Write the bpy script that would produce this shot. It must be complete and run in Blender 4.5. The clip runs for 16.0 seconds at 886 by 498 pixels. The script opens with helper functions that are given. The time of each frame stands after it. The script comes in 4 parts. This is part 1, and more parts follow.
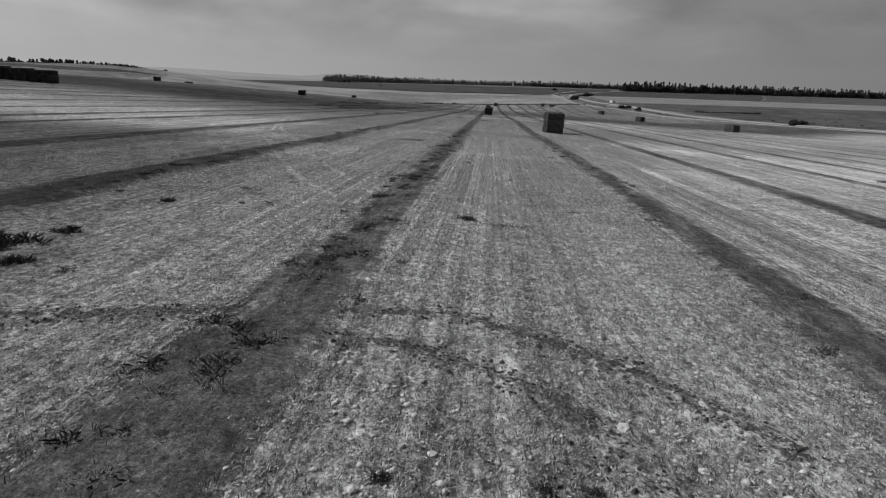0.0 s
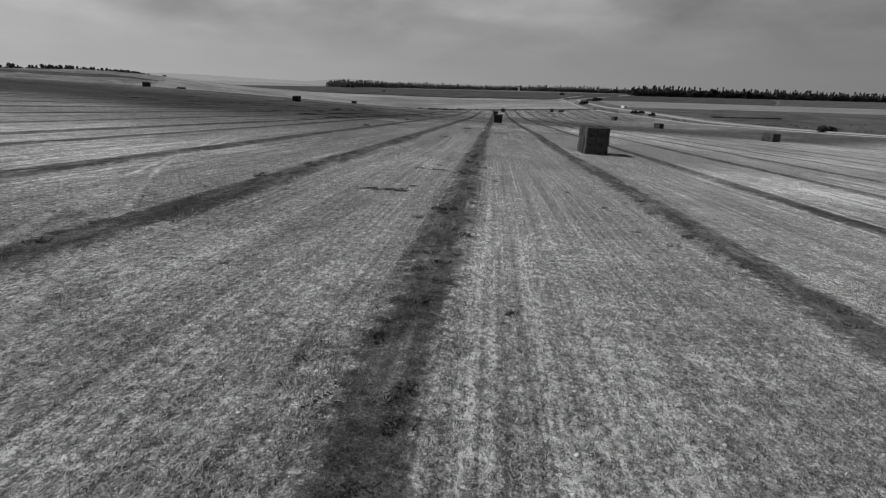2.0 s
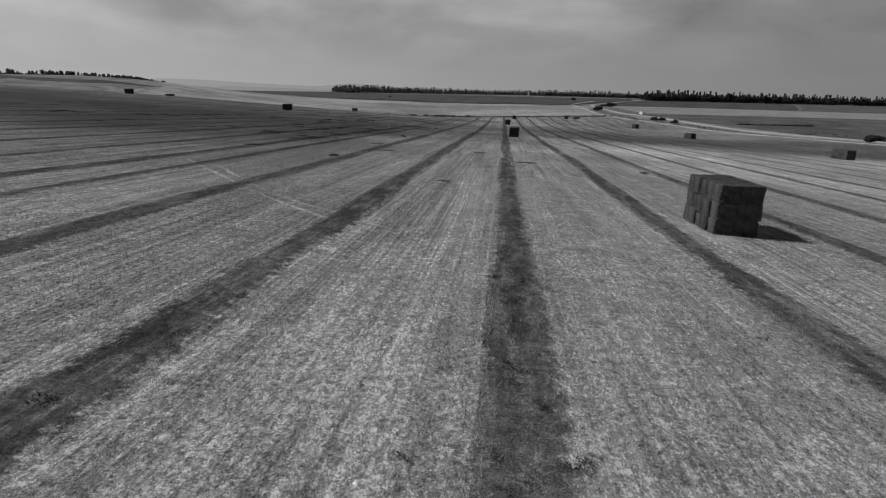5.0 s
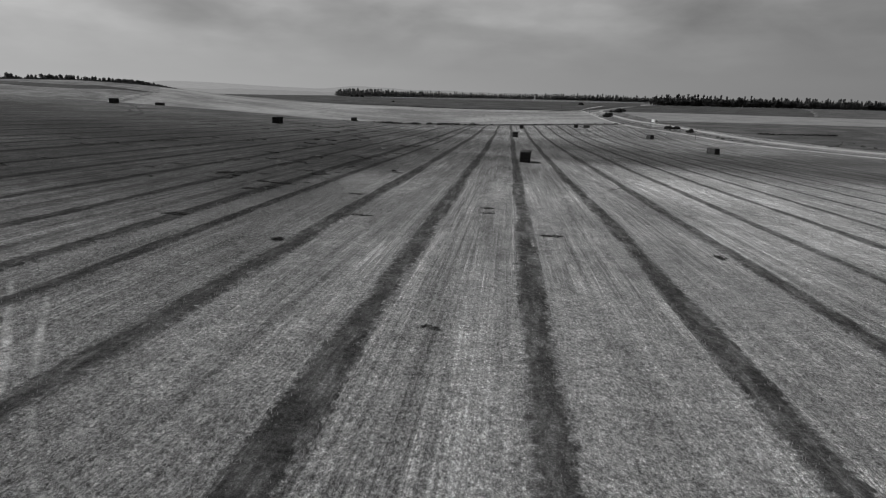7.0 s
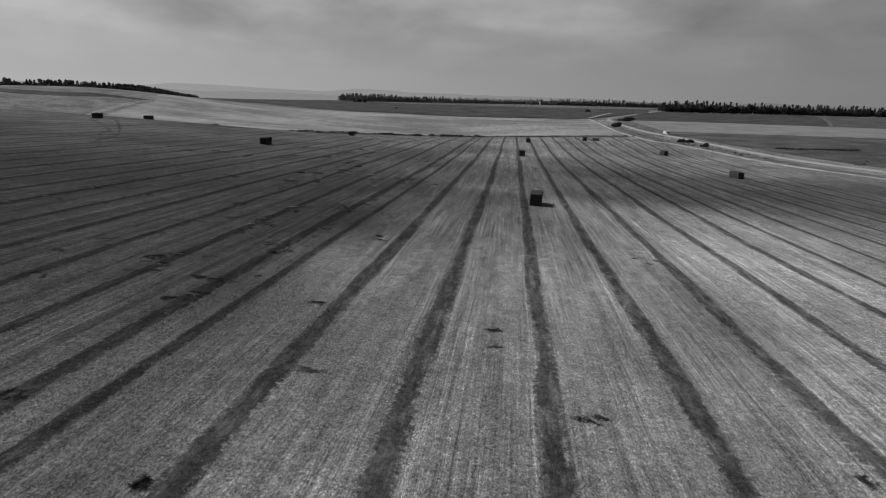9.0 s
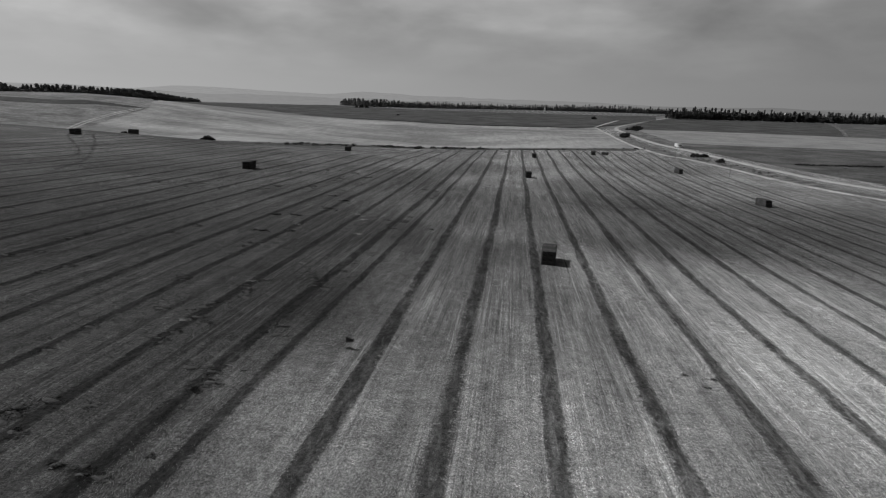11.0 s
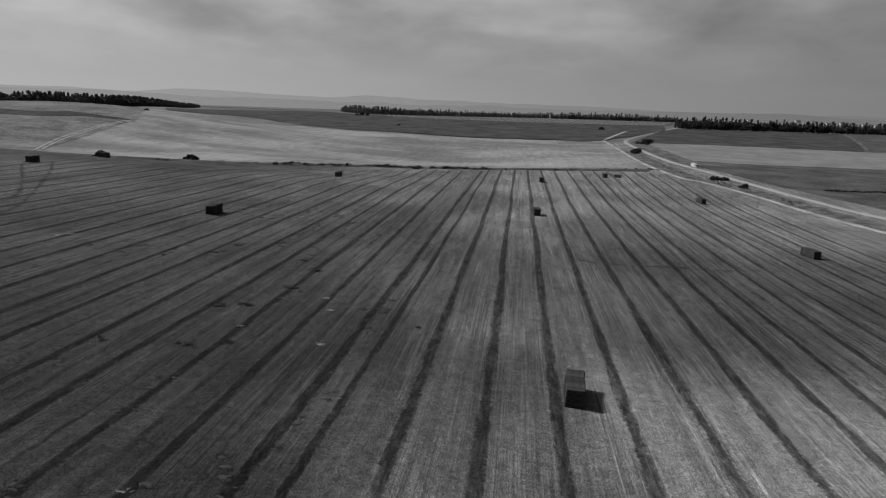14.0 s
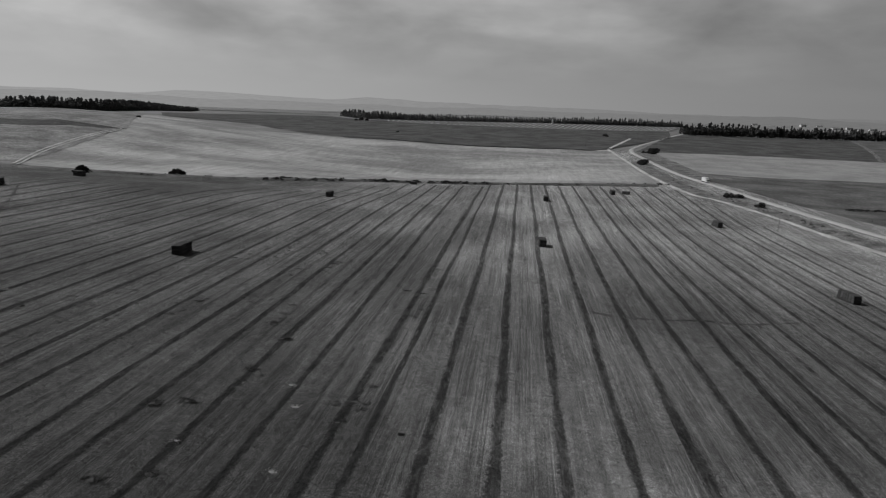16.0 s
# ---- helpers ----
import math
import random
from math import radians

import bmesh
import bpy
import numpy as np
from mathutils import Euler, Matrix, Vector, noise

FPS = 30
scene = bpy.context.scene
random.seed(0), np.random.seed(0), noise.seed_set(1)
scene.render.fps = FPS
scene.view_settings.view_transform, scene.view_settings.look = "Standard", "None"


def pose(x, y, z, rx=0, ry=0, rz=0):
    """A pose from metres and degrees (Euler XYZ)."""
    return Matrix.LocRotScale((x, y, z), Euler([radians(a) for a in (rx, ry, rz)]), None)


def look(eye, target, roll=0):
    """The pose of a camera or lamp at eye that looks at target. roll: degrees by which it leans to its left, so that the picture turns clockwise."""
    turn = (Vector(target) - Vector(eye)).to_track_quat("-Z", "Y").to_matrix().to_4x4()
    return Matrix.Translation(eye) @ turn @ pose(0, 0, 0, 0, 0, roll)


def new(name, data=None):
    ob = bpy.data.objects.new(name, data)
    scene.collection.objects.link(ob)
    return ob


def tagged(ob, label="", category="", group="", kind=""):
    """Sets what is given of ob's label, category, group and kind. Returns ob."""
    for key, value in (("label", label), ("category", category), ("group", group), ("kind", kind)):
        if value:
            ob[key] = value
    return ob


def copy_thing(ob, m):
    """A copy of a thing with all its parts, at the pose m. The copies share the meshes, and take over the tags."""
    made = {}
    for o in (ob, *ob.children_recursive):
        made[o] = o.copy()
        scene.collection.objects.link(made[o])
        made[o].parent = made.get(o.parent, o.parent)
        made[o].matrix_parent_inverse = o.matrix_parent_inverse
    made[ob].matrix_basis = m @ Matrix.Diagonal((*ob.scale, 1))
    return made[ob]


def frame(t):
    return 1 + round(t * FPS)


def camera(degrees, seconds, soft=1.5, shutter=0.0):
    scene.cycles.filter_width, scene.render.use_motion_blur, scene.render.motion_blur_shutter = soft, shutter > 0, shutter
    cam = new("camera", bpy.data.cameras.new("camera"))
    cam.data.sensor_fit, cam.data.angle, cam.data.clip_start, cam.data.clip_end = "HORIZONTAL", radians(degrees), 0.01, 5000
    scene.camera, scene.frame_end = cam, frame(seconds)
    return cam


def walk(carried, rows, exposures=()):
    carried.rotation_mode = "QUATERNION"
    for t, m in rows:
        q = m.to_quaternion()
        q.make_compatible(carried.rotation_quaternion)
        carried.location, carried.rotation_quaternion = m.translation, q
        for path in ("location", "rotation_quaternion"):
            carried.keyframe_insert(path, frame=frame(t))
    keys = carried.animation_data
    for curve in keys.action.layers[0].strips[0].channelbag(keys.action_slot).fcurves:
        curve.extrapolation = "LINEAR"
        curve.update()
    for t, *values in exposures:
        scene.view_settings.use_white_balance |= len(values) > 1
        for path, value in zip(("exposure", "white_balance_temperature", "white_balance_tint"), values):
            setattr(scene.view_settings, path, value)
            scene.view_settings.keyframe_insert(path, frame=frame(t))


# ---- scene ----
cam = camera(76.0, 16.0, soft=1.15)
PATH = [
    (0, pose(10.966, -36.566, 3.704, 74.146, -1.742, 4.701)),
    (0.5, pose(10.576, -31.284, 3.727, 74.261, -1.696, 4.818)),
    (1, pose(10.160, -25.641, 3.757, 74.374, -1.651, 4.935)),
    (1.5, pose(9.791, -20.666, 3.795, 74.484, -1.608, 5.053)),
    (2, pose(9.396, -15.313, 3.851, 74.586, -1.568, 5.174)),
    (2.5, pose(9.032, -10.382, 3.923, 74.681, -1.531, 5.297)),
    (3, pose(8.669, -5.400, 4.022, 74.765, -1.499, 5.423)),
    (3.5, pose(8.272, 0.175, 4.163, 74.837, -1.472, 5.553)),
    (4, pose(7.922, 4.853, 4.338, 74.899, -1.452, 5.685)),
    (4.5, pose(7.568, 9.621, 4.576, 74.953, -1.438, 5.819)),
    (5, pose(7.224, 14.388, 4.939, 75.000, -1.430, 5.953)),
    (5.5, pose(6.888, 19.221, 5.509, 75.044, -1.429, 6.086)),
    (6, pose(6.558, 24.245, 6.376, 75.086, -1.436, 6.217)),
    (6.5, pose(6.252, 29.468, 7.503, 75.128, -1.450, 6.345)),
    (7, pose(5.916, 35.190, 9.050, 75.171, -1.471, 6.469)),
    (7.5, pose(5.621, 40.121, 10.567, 75.215, -1.498, 6.590)),
    (8, pose(5.308, 45.238, 12.235, 75.261, -1.531, 6.706)),
    (8.5, pose(4.981, 50.401, 13.930, 75.308, -1.568, 6.819)),
    (9, pose(4.692, 54.875, 15.379, 75.358, -1.609, 6.928)),
    (9.5, pose(4.369, 59.865, 16.959, 75.411, -1.654, 7.032)),
    (10, pose(4.050, 64.862, 18.489, 75.464, -1.700, 7.131)),
    (10.5, pose(3.725, 70.075, 20.027, 75.518, -1.748, 7.225)),
    (11, pose(3.394, 75.424, 21.573, 75.571, -1.794, 7.313)),
    (11.5, pose(3.062, 80.731, 23.103, 75.621, -1.839, 7.393)),
    (12, pose(2.713, 86.134, 24.686, 75.668, -1.882, 7.466)),
    (12.5, pose(2.385, 90.970, 26.148, 75.710, -1.920, 7.531)),
    (13, pose(2.029, 96.025, 27.722, 75.748, -1.955, 7.589)),
    (13.5, pose(1.656, 101.217, 29.376, 75.783, -1.986, 7.641)),
    (14, pose(1.314, 105.971, 30.913, 75.814, -2.015, 7.687)),
    (14.5, pose(0.930, 111.386, 32.677, 75.843, -2.042, 7.729)),
    (15, pose(0.612, 115.937, 34.165, 75.870, -2.067, 7.768)),
    (15.5, pose(0.262, 120.960, 35.813, 75.896, -2.092, 7.805)),
    (16, pose(-0.114, 126.388, 37.595, 75.922, -2.115, 7.841)),
]
walk(cam, PATH)

# ---- light: overcast sky with a low bright band, weak sun from the west ----
SUN_FROM = Vector((-0.71, 0.09, 0.70))
world = bpy.data.worlds.new("sky")
scene.world = world
world.use_nodes = True
wn = world.node_tree.nodes
wl = world.node_tree.links
for n in list(wn):
    wn.remove(n)


def wnode(kind, **kw):
    n = wn.new(kind)
    for k, v in kw.items():
        n.inputs[k].default_value = v
    return n


sky = wn.new("ShaderNodeTexSky")
sky.sky_type = "NISHITA"
sky.sun_disc = False
sky.sun_elevation = radians(44.6)
sky.sun_rotation = radians(-95)
skybw = wn.new("ShaderNodeRGBToBW")
wl.new(sky.outputs[0], skybw.inputs[0])
wco = wn.new("ShaderNodeTexCoord")
wsep = wn.new("ShaderNodeSeparateXYZ")
wl.new(wco.outputs["Generated"], wsep.inputs[0])
# cloud tone falls off overhead, dimmed out of view for darker shadows
wel = wn.new("ShaderNodeValToRGB")
wl.new(wsep.outputs[2], wel.inputs[0])
er = wel.color_ramp
er.elements[0].position, er.elements[0].color = 0.0, (0.30, 0.30, 0.30, 1)
er.elements[1].position, er.elements[1].color = 0.6, (0.085, 0.085, 0.085, 1)
for p, v in ((0.05, 0.275), (0.12, 0.29), (0.22, 0.29), (0.33, 0.22)):
    e = er.elements.new(p)
    e.color = (v, v, v, 1)
# brighter towards the sun's side
waz = wn.new("ShaderNodeMapRange")
wl.new(wsep.outputs[0], waz.inputs[0])
for i, v in ((1, -0.75), (2, 0.6), (3, 1.42), (4, 0.60)):
    waz.inputs[i].default_value = v
# stretched cloud banks
wmap = wn.new("ShaderNodeMapping")
wmap.inputs["Scale"].default_value = (2.0, 2.0, 6.5)
wl.new(wco.outputs["Generated"], wmap.inputs[0])
wno = wnode("ShaderNodeTexNoise", Scale=1.7, Detail=5.0, Roughness=0.45)
wno.inputs["Distortion"].default_value = 0.5
wl.new(wmap.outputs[0], wno.inputs["Vector"])
wcl = wn.new("ShaderNodeMapRange")
wl.new(wno.outputs[0], wcl.inputs[0])
for i, v in ((1, 0.3), (2, 0.7), (3, 0.74), (4, 1.28)):
    wcl.inputs[i].default_value = v
wcm = wn.new("ShaderNodeMapRange")
wl.new(wsep.outputs[2], wcm.inputs[0])
for i, v in ((1, 0.02), (2, 0.12), (3, 0.0), (4, 1.0)):
    wcm.inputs[i].default_value = v
wfm = wn.new("ShaderNodeMapping")
wfm.inputs["Scale"].default_value = (2.4, 2.4, 7.0)
wl.new(wco.outputs["Generated"], wfm.inputs[0])
wfn = wnode("ShaderNodeTexNoise", Scale=3.6, Detail=5.0, Roughness=0.5)
wl.new(wfm.outputs[0], wfn.inputs["Vector"])
wfl = wn.new("ShaderNodeMapRange")
wl.new(wfn.outputs[0], wfl.inputs[0])
for i, v in ((1, 0.34), (2, 0.66), (3, 0.90), (4, 1.11)):
    wfl.inputs[i].default_value = v
wmx = wn.new("ShaderNodeMix")
wl.new(wcm.outputs[0], wmx.inputs[0])
wmx.inputs[2].default_value = 1.0
wlump = wn.new("ShaderNodeMath")
wlump.operation = "MULTIPLY"
wl.new(wcl.outputs[0], wlump.inputs[0])
wl.new(wfl.outputs[0], wlump.inputs[1])
wl.new(wlump.outputs[0], wmx.inputs[3])


def wmath(op, a, b):
    n = wn.new("ShaderNodeMath")
    n.operation = op
    for i, v in enumerate((a, b)):
        if isinstance(v, (int, float)):
            n.inputs[i].default_value = v
        else:
            wl.new(v, n.inputs[i])
    return n.outputs[0]


# the unseen southern sky is dimmed to keep south-facing sides dark
wso = wn.new("ShaderNodeMapRange")
wl.new(wsep.outputs[1], wso.inputs[0])
for i, v in ((1, -0.05), (2, 0.5), (3, 0.03), (4, 1.0)):
    wso.inputs[i].default_value = v
cloud = wmath("MULTIPLY", wmath("MULTIPLY", wmath("MULTIPLY", wel.outputs[0], wso.outputs[0]), waz.outputs[0]), wmx.outputs[0])
total = wmath("ADD", cloud, wmath("MULTIPLY", skybw.outputs[0], 0.004))
wbg = wn.new("ShaderNodeBackground")
wl.new(total, wbg.inputs[0])
wout = wn.new("ShaderNodeOutputWorld")
wl.new(wbg.outputs[0], wout.inputs[0])

sun = new("sun", bpy.data.lights.new("sun", "SUN"))
sun.data.energy = 2.3
sun.data.angle = radians(8.0)
sun.matrix_world = look(SUN_FROM * 100, (0, 0, 0))


# ---- materials: the place is seen in black and white, so all tones are grey ----
def grey(v):
    return (v, v, v, 1)


class Mat:
    """A small builder for grey surfaces."""

    def __init__(self, name, rough=0.9, spec=0.2):
        self.m = bpy.data.materials.new(name)
        self.m.use_nodes = True
        self.t = self.m.node_tree
        self.b = self.t.nodes["Principled BSDF"]
        self.b.inputs["Roughness"].default_value = rough
        self.b.inputs["Specular IOR Level"].default_value = spec
        self.co = self.t.nodes.new("ShaderNodeTexCoord").outputs["Object"]

    def link(self, a, b):
        self.t.links.new(a, b)

    def mapped(self, scale, src=None):
        n = self.t.nodes.new("ShaderNodeMapping")
        n.inputs["Scale"].default_value = scale
        self.link(src or self.co, n.inputs[0])
        return n.outputs[0]

    def noise(self, scale, detail=4.0, rough=0.55, stretch=(1, 1, 1), distort=0.0):
        n = self.t.nodes.new("ShaderNodeTexNoise")
        n.inputs["Scale"].default_value = scale
        n.inputs["Detail"].default_value = detail
        n.inputs["Roughness"].default_value = rough
        n.inputs["Distortion"].default_value = distort
        self.link(self.mapped(stretch), n.inputs["Vector"])
        return n.outputs[0]

    def remap(self, v, a, b, lo, hi):
        n = self.t.nodes.new("ShaderNodeMapRange")
        self.link(v, n.inputs[0])
        for i, k in enumerate((a, b, lo, hi)):
            n.inputs[i + 1].default_value = k
        return n.outputs[0]

    def soft(self, v, a, b, lo, hi):
        """A remap with eased ends."""
        o = self.remap(v, a, b, lo, hi)
        o.node.interpolation_type = "SMOOTHSTEP"
        return o

    def math(self, op, a, b=0.0):
        n = self.t.nodes.new("ShaderNodeMath")
        n.operation = op
        for i, v in enumerate((a, b)):
            if isinstance(v, (int, float)):
                n.inputs[i].default_value = v
            else:
                self.link(v, n.inputs[i])
        return n.outputs[0]

    def mix(self, f, a, b):
        n = self.t.nodes.new("ShaderNodeMix")
        for i, v in ((0, f), (2, a), (3, b)):
            if isinstance(v, (int, float)):
                n.inputs[i].default_value = v
            else:
                self.link(v, n.inputs[i])
        return n.outputs[0]

    def random(self):
        return self.t.nodes.new("ShaderNodeObjectInfo").outputs["Random"]

    def island(self):
        return self.t.nodes.new("ShaderNodeNewGeometry").outputs["Random Per Island"]

    def sepx(self):
        n = self.t.nodes.new("ShaderNodeSeparateXYZ")
        self.link(self.co, n.inputs[0])
        return n.outputs

    def colour(self, v):
        self.link(v, self.b.inputs["Base Color"])
        return self

    def bump(self, v, strength=0.5, distance=0.05):
        n = self.t.nodes.new("ShaderNodeBump")
        n.inputs["Strength"].default_value = strength
        n.inputs["Distance"].default_value = distance
        self.link(v, n.inputs["Height"])
        self.link(n.outputs[0], self.b.inputs["Normal"])
        return self


def rough_grey(name, base, fine=8.0, coarse=0.6, amount=0.35, bump=0.4, dist=0.03, rough=0.9, vary=False, stretch=(1, 1, 1)):
    k = Mat(name, rough)
    f = k.remap(k.noise(fine, 5, 0.6, stretch), 0.3, 0.7, 1 - amount, 1 + amount)
    c = k.remap(k.noise(coarse, 3, 0.5), 0.3, 0.7, 1 - amount * 0.6, 1 + amount * 0.6)
    v = k.math("MULTIPLY", k.math("MULTIPLY", f, c), base)
    if vary:
        v = k.math("MULTIPLY", v, k.remap(k.random(), 0, 1, 0.75, 1.25))
    k.colour(v)
    k.bump(k.noise(fine, 5, 0.65, stretch), bump, dist)
    return k.m


def straw_and_shade(k):
    """Tone factor: straw thins westward; cloud shade painted in, light south, dark middle belt."""
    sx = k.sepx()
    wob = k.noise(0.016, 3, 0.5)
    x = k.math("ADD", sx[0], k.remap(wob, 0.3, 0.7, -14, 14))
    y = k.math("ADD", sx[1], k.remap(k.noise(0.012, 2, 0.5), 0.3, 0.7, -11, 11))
    # the darker western slope: partly sparser straw, partly painted shade
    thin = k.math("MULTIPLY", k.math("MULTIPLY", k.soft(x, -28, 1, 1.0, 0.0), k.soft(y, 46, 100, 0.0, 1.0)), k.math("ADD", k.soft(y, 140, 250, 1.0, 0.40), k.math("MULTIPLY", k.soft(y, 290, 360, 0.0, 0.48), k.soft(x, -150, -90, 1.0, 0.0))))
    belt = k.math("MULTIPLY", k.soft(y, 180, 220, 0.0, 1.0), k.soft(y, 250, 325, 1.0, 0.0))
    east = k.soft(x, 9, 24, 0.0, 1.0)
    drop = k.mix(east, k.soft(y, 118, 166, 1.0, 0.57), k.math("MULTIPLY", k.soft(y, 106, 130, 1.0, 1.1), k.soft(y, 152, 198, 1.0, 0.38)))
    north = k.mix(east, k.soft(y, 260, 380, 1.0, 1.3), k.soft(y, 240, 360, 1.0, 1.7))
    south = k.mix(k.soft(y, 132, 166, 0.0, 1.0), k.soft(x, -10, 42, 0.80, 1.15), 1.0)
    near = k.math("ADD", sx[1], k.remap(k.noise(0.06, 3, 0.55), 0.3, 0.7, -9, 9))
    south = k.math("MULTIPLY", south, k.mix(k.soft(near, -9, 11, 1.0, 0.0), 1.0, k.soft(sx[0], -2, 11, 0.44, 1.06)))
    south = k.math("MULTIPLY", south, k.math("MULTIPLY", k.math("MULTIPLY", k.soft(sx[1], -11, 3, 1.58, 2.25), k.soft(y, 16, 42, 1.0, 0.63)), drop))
    # one more soft cloud shadow put into the tone, mid-field
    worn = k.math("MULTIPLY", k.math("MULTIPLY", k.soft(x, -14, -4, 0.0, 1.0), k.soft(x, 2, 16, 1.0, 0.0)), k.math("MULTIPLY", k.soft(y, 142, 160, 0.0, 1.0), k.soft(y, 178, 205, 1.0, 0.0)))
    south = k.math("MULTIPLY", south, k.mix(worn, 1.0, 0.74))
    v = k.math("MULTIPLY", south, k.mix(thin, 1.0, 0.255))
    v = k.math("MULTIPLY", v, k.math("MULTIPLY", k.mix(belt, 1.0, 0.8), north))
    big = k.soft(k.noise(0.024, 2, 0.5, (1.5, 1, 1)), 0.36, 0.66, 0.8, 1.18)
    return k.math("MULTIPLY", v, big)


def stubble_tone(k, base):
    """Cut stubble: straw speckle, drill rows along the field, patches of thinner straw."""
    speck = k.remap(k.noise(21.0, 4, 0.85), 0.38, 0.62, 0.5, 1.5)
    flecks = k.math("MULTIPLY", k.remap(k.noise(4.6, 5, 0.9, (1.4, 0.8, 1)), 0.37, 0.63, 0.45, 1.6), k.remap(k.noise(9.5, 3, 0.85, (1.0, 0.7, 1)), 0.37, 0.63, 0.5, 1.55))
    fine = k.remap(k.noise(1.0, 3, 0.6, (8.5, 0.06, 1)), 0.34, 0.66, 0.69, 1.29)
    wide = k.remap(k.noise(1.0, 4, 0.75, (2.9, 0.02, 1)), 0.34, 0.66, 0.60, 1.38)
    seen = k.soft(k.noise(1.0, 2, 0.5, (0.16, 0.012, 1)), 0.36, 0.62, 0.3, 1.0)
    rows = k.mix(seen, 1.0, k.math("MULTIPLY", fine, wide))
    torn = k.remap(k.noise(1.0, 5, 0.85, (1.3, 2.3, 1), 0.8), 0.35, 0.65, 0.66, 1.34)
    smear = k.remap(k.noise(1.0, 4, 0.65, (0.55, 0.10, 1), 0.6), 0.34, 0.66, 0.82, 1.14)
    bands = k.remap(k.noise(1.0, 2, 0.5, (0.62, 0.012, 1)), 0.35, 0.65, 0.86, 1.14)
    blot = k.remap(k.noise(0.6, 4, 0.65), 0.3, 0.7, 0.78, 1.2)
    v = k.math("MULTIPLY", k.math("MULTIPLY", speck, k.math("MULTIPLY", flecks, torn)), k.math("MULTIPLY", k.math("MULTIPLY", rows, smear), k.math("MULTIPLY", bands, blot)))
    grain = k.remap(k.noise(62.0, 3, 0.85), 0.37, 0.63, 0.62, 1.38)
    return k.math("MULTIPLY", k.math("MULTIPLY", v, grain), base)


k = Mat("stubble_field", 0.95, 0.1)
k.colour(k.math("MULTIPLY", stubble_tone(k, 0.298), straw_and_shade(k)))
k.bump(k.math("ADD", k.noise(22.0, 5, 0.8), k.noise(5.0, 3, 0.7)), 1.0, 0.05)
MAT_STUBBLE = k.m


def strip_material(name, core, lo, hi, spread, patchy=0.0, ragged=1.9, thin=1.0):
    """A strip whose tone gives way to the stubble round it in a ragged edge."""
    k = Mat(name, 0.95, 0.1)
    uv = k.t.nodes.new("ShaderNodeAttribute")
    uv.attribute_name = "across"
    rag = k.math("ADD", k.remap(k.noise(ragged, 6, 0.75), 0.25, 0.75, -spread, spread), k.remap(k.noise(0.3, 3, 0.6, (1, 0.35, 1)), 0.3, 0.7, -0.2 - patchy, 0.24 + patchy))
    rag = k.math("ADD", rag, k.remap(k.noise(0.055, 3, 0.6, (3, 1, 1)), 0.32, 0.68, -0.2, 0.14))
    edge = k.math("ADD", uv.outputs["Fac"], rag)
    fac = k.soft(edge, lo, hi, 0.0, 1.0)
    # thin places let the stubble through
    thick = k.soft(k.noise(1.0, 4, 0.65, (1.5, 0.32, 1), 0.3), 0.32, 0.58, thin, 1.0)
    fac = k.math("SUBTRACT", 1.0, k.math("MULTIPLY", k.math("SUBTRACT", 1.0, fac), thick))
    tone = k.math("MULTIPLY", k.remap(k.noise(24.0, 5, 0.85), 0.36, 0.64, 0.2, 1.9), k.math("MULTIPLY", k.remap(k.noise(2.8, 5, 0.85), 0.36, 0.64, 0.4, 1.7), k.remap(k.noise(0.4, 4, 0.7, (1, 0.5, 1)), 0.3, 0.7, core * 0.55, core * 1.55)))
    # the strips take the same painted cloud shade
    straw_shade = straw_and_shade(k)
    k.colour(k.mix(fac, k.math("MULTIPLY", tone, k.mix(0.06, straw_shade, 1.0)), k.math("MULTIPLY", stubble_tone(k, 0.298), straw_shade)))
    k.bump(k.math("ADD", k.noise(20.0, 6, 0.8), k.noise(5.0, 3, 0.7)), 1.0, 0.06)
    return k.m


MAT_SWATH = strip_material("dark_swath_strip", 0.064, 0.46, 0.95, 0.52, thin=0.6)
MAT_FAINT = strip_material("faint_dark_strip", 0.14, 0.35, 0.95, 0.5, 0.1, thin=0.0)
MAT_RUT = strip_material("dark_rut", 0.10, -0.1, 0.75, 1.3, 0.2, 6.0)
MAT_MARK = strip_material("flattened_pale_straw", 0.38, 0.15, 0.9, 0.3, 0.0)

k = Mat("pale_cut_field", 0.95, 0.1)
v = k.math("MULTIPLY", k.remap(k.noise(0.8, 6, 0.85, (1, 0.7, 1)), 0.34, 0.66, 0.74, 1.26), k.remap(k.noise(0.12, 4, 0.7, (0.5, 1.4, 1)), 0.3, 0.7, 0.89, 1.10))
v = k.math("MULTIPLY", v, k.soft(k.noise(0.012, 4, 0.6, (0.6, 1.4, 1)), 0.34, 0.66, 0.62, 1.16))
drag = k.remap(k.noise(0.3, 5, 0.8, (0.35, 1.3, 1), 0.5), 0.34, 0.66, 0.86, 1.14)
lines = k.remap(k.noise(1.0, 4, 0.75, (0.28, 0.02, 1)), 0.34, 0.66, 0.84, 1.15)
v = k.math("MULTIPLY", v, k.math("MULTIPLY", drag, lines))
k.colour(k.math("MULTIPLY", v, 0.43))
k.bump(k.noise(0.9, 5, 0.7), 0.5, 0.3)
MAT_LIGHT = k.m
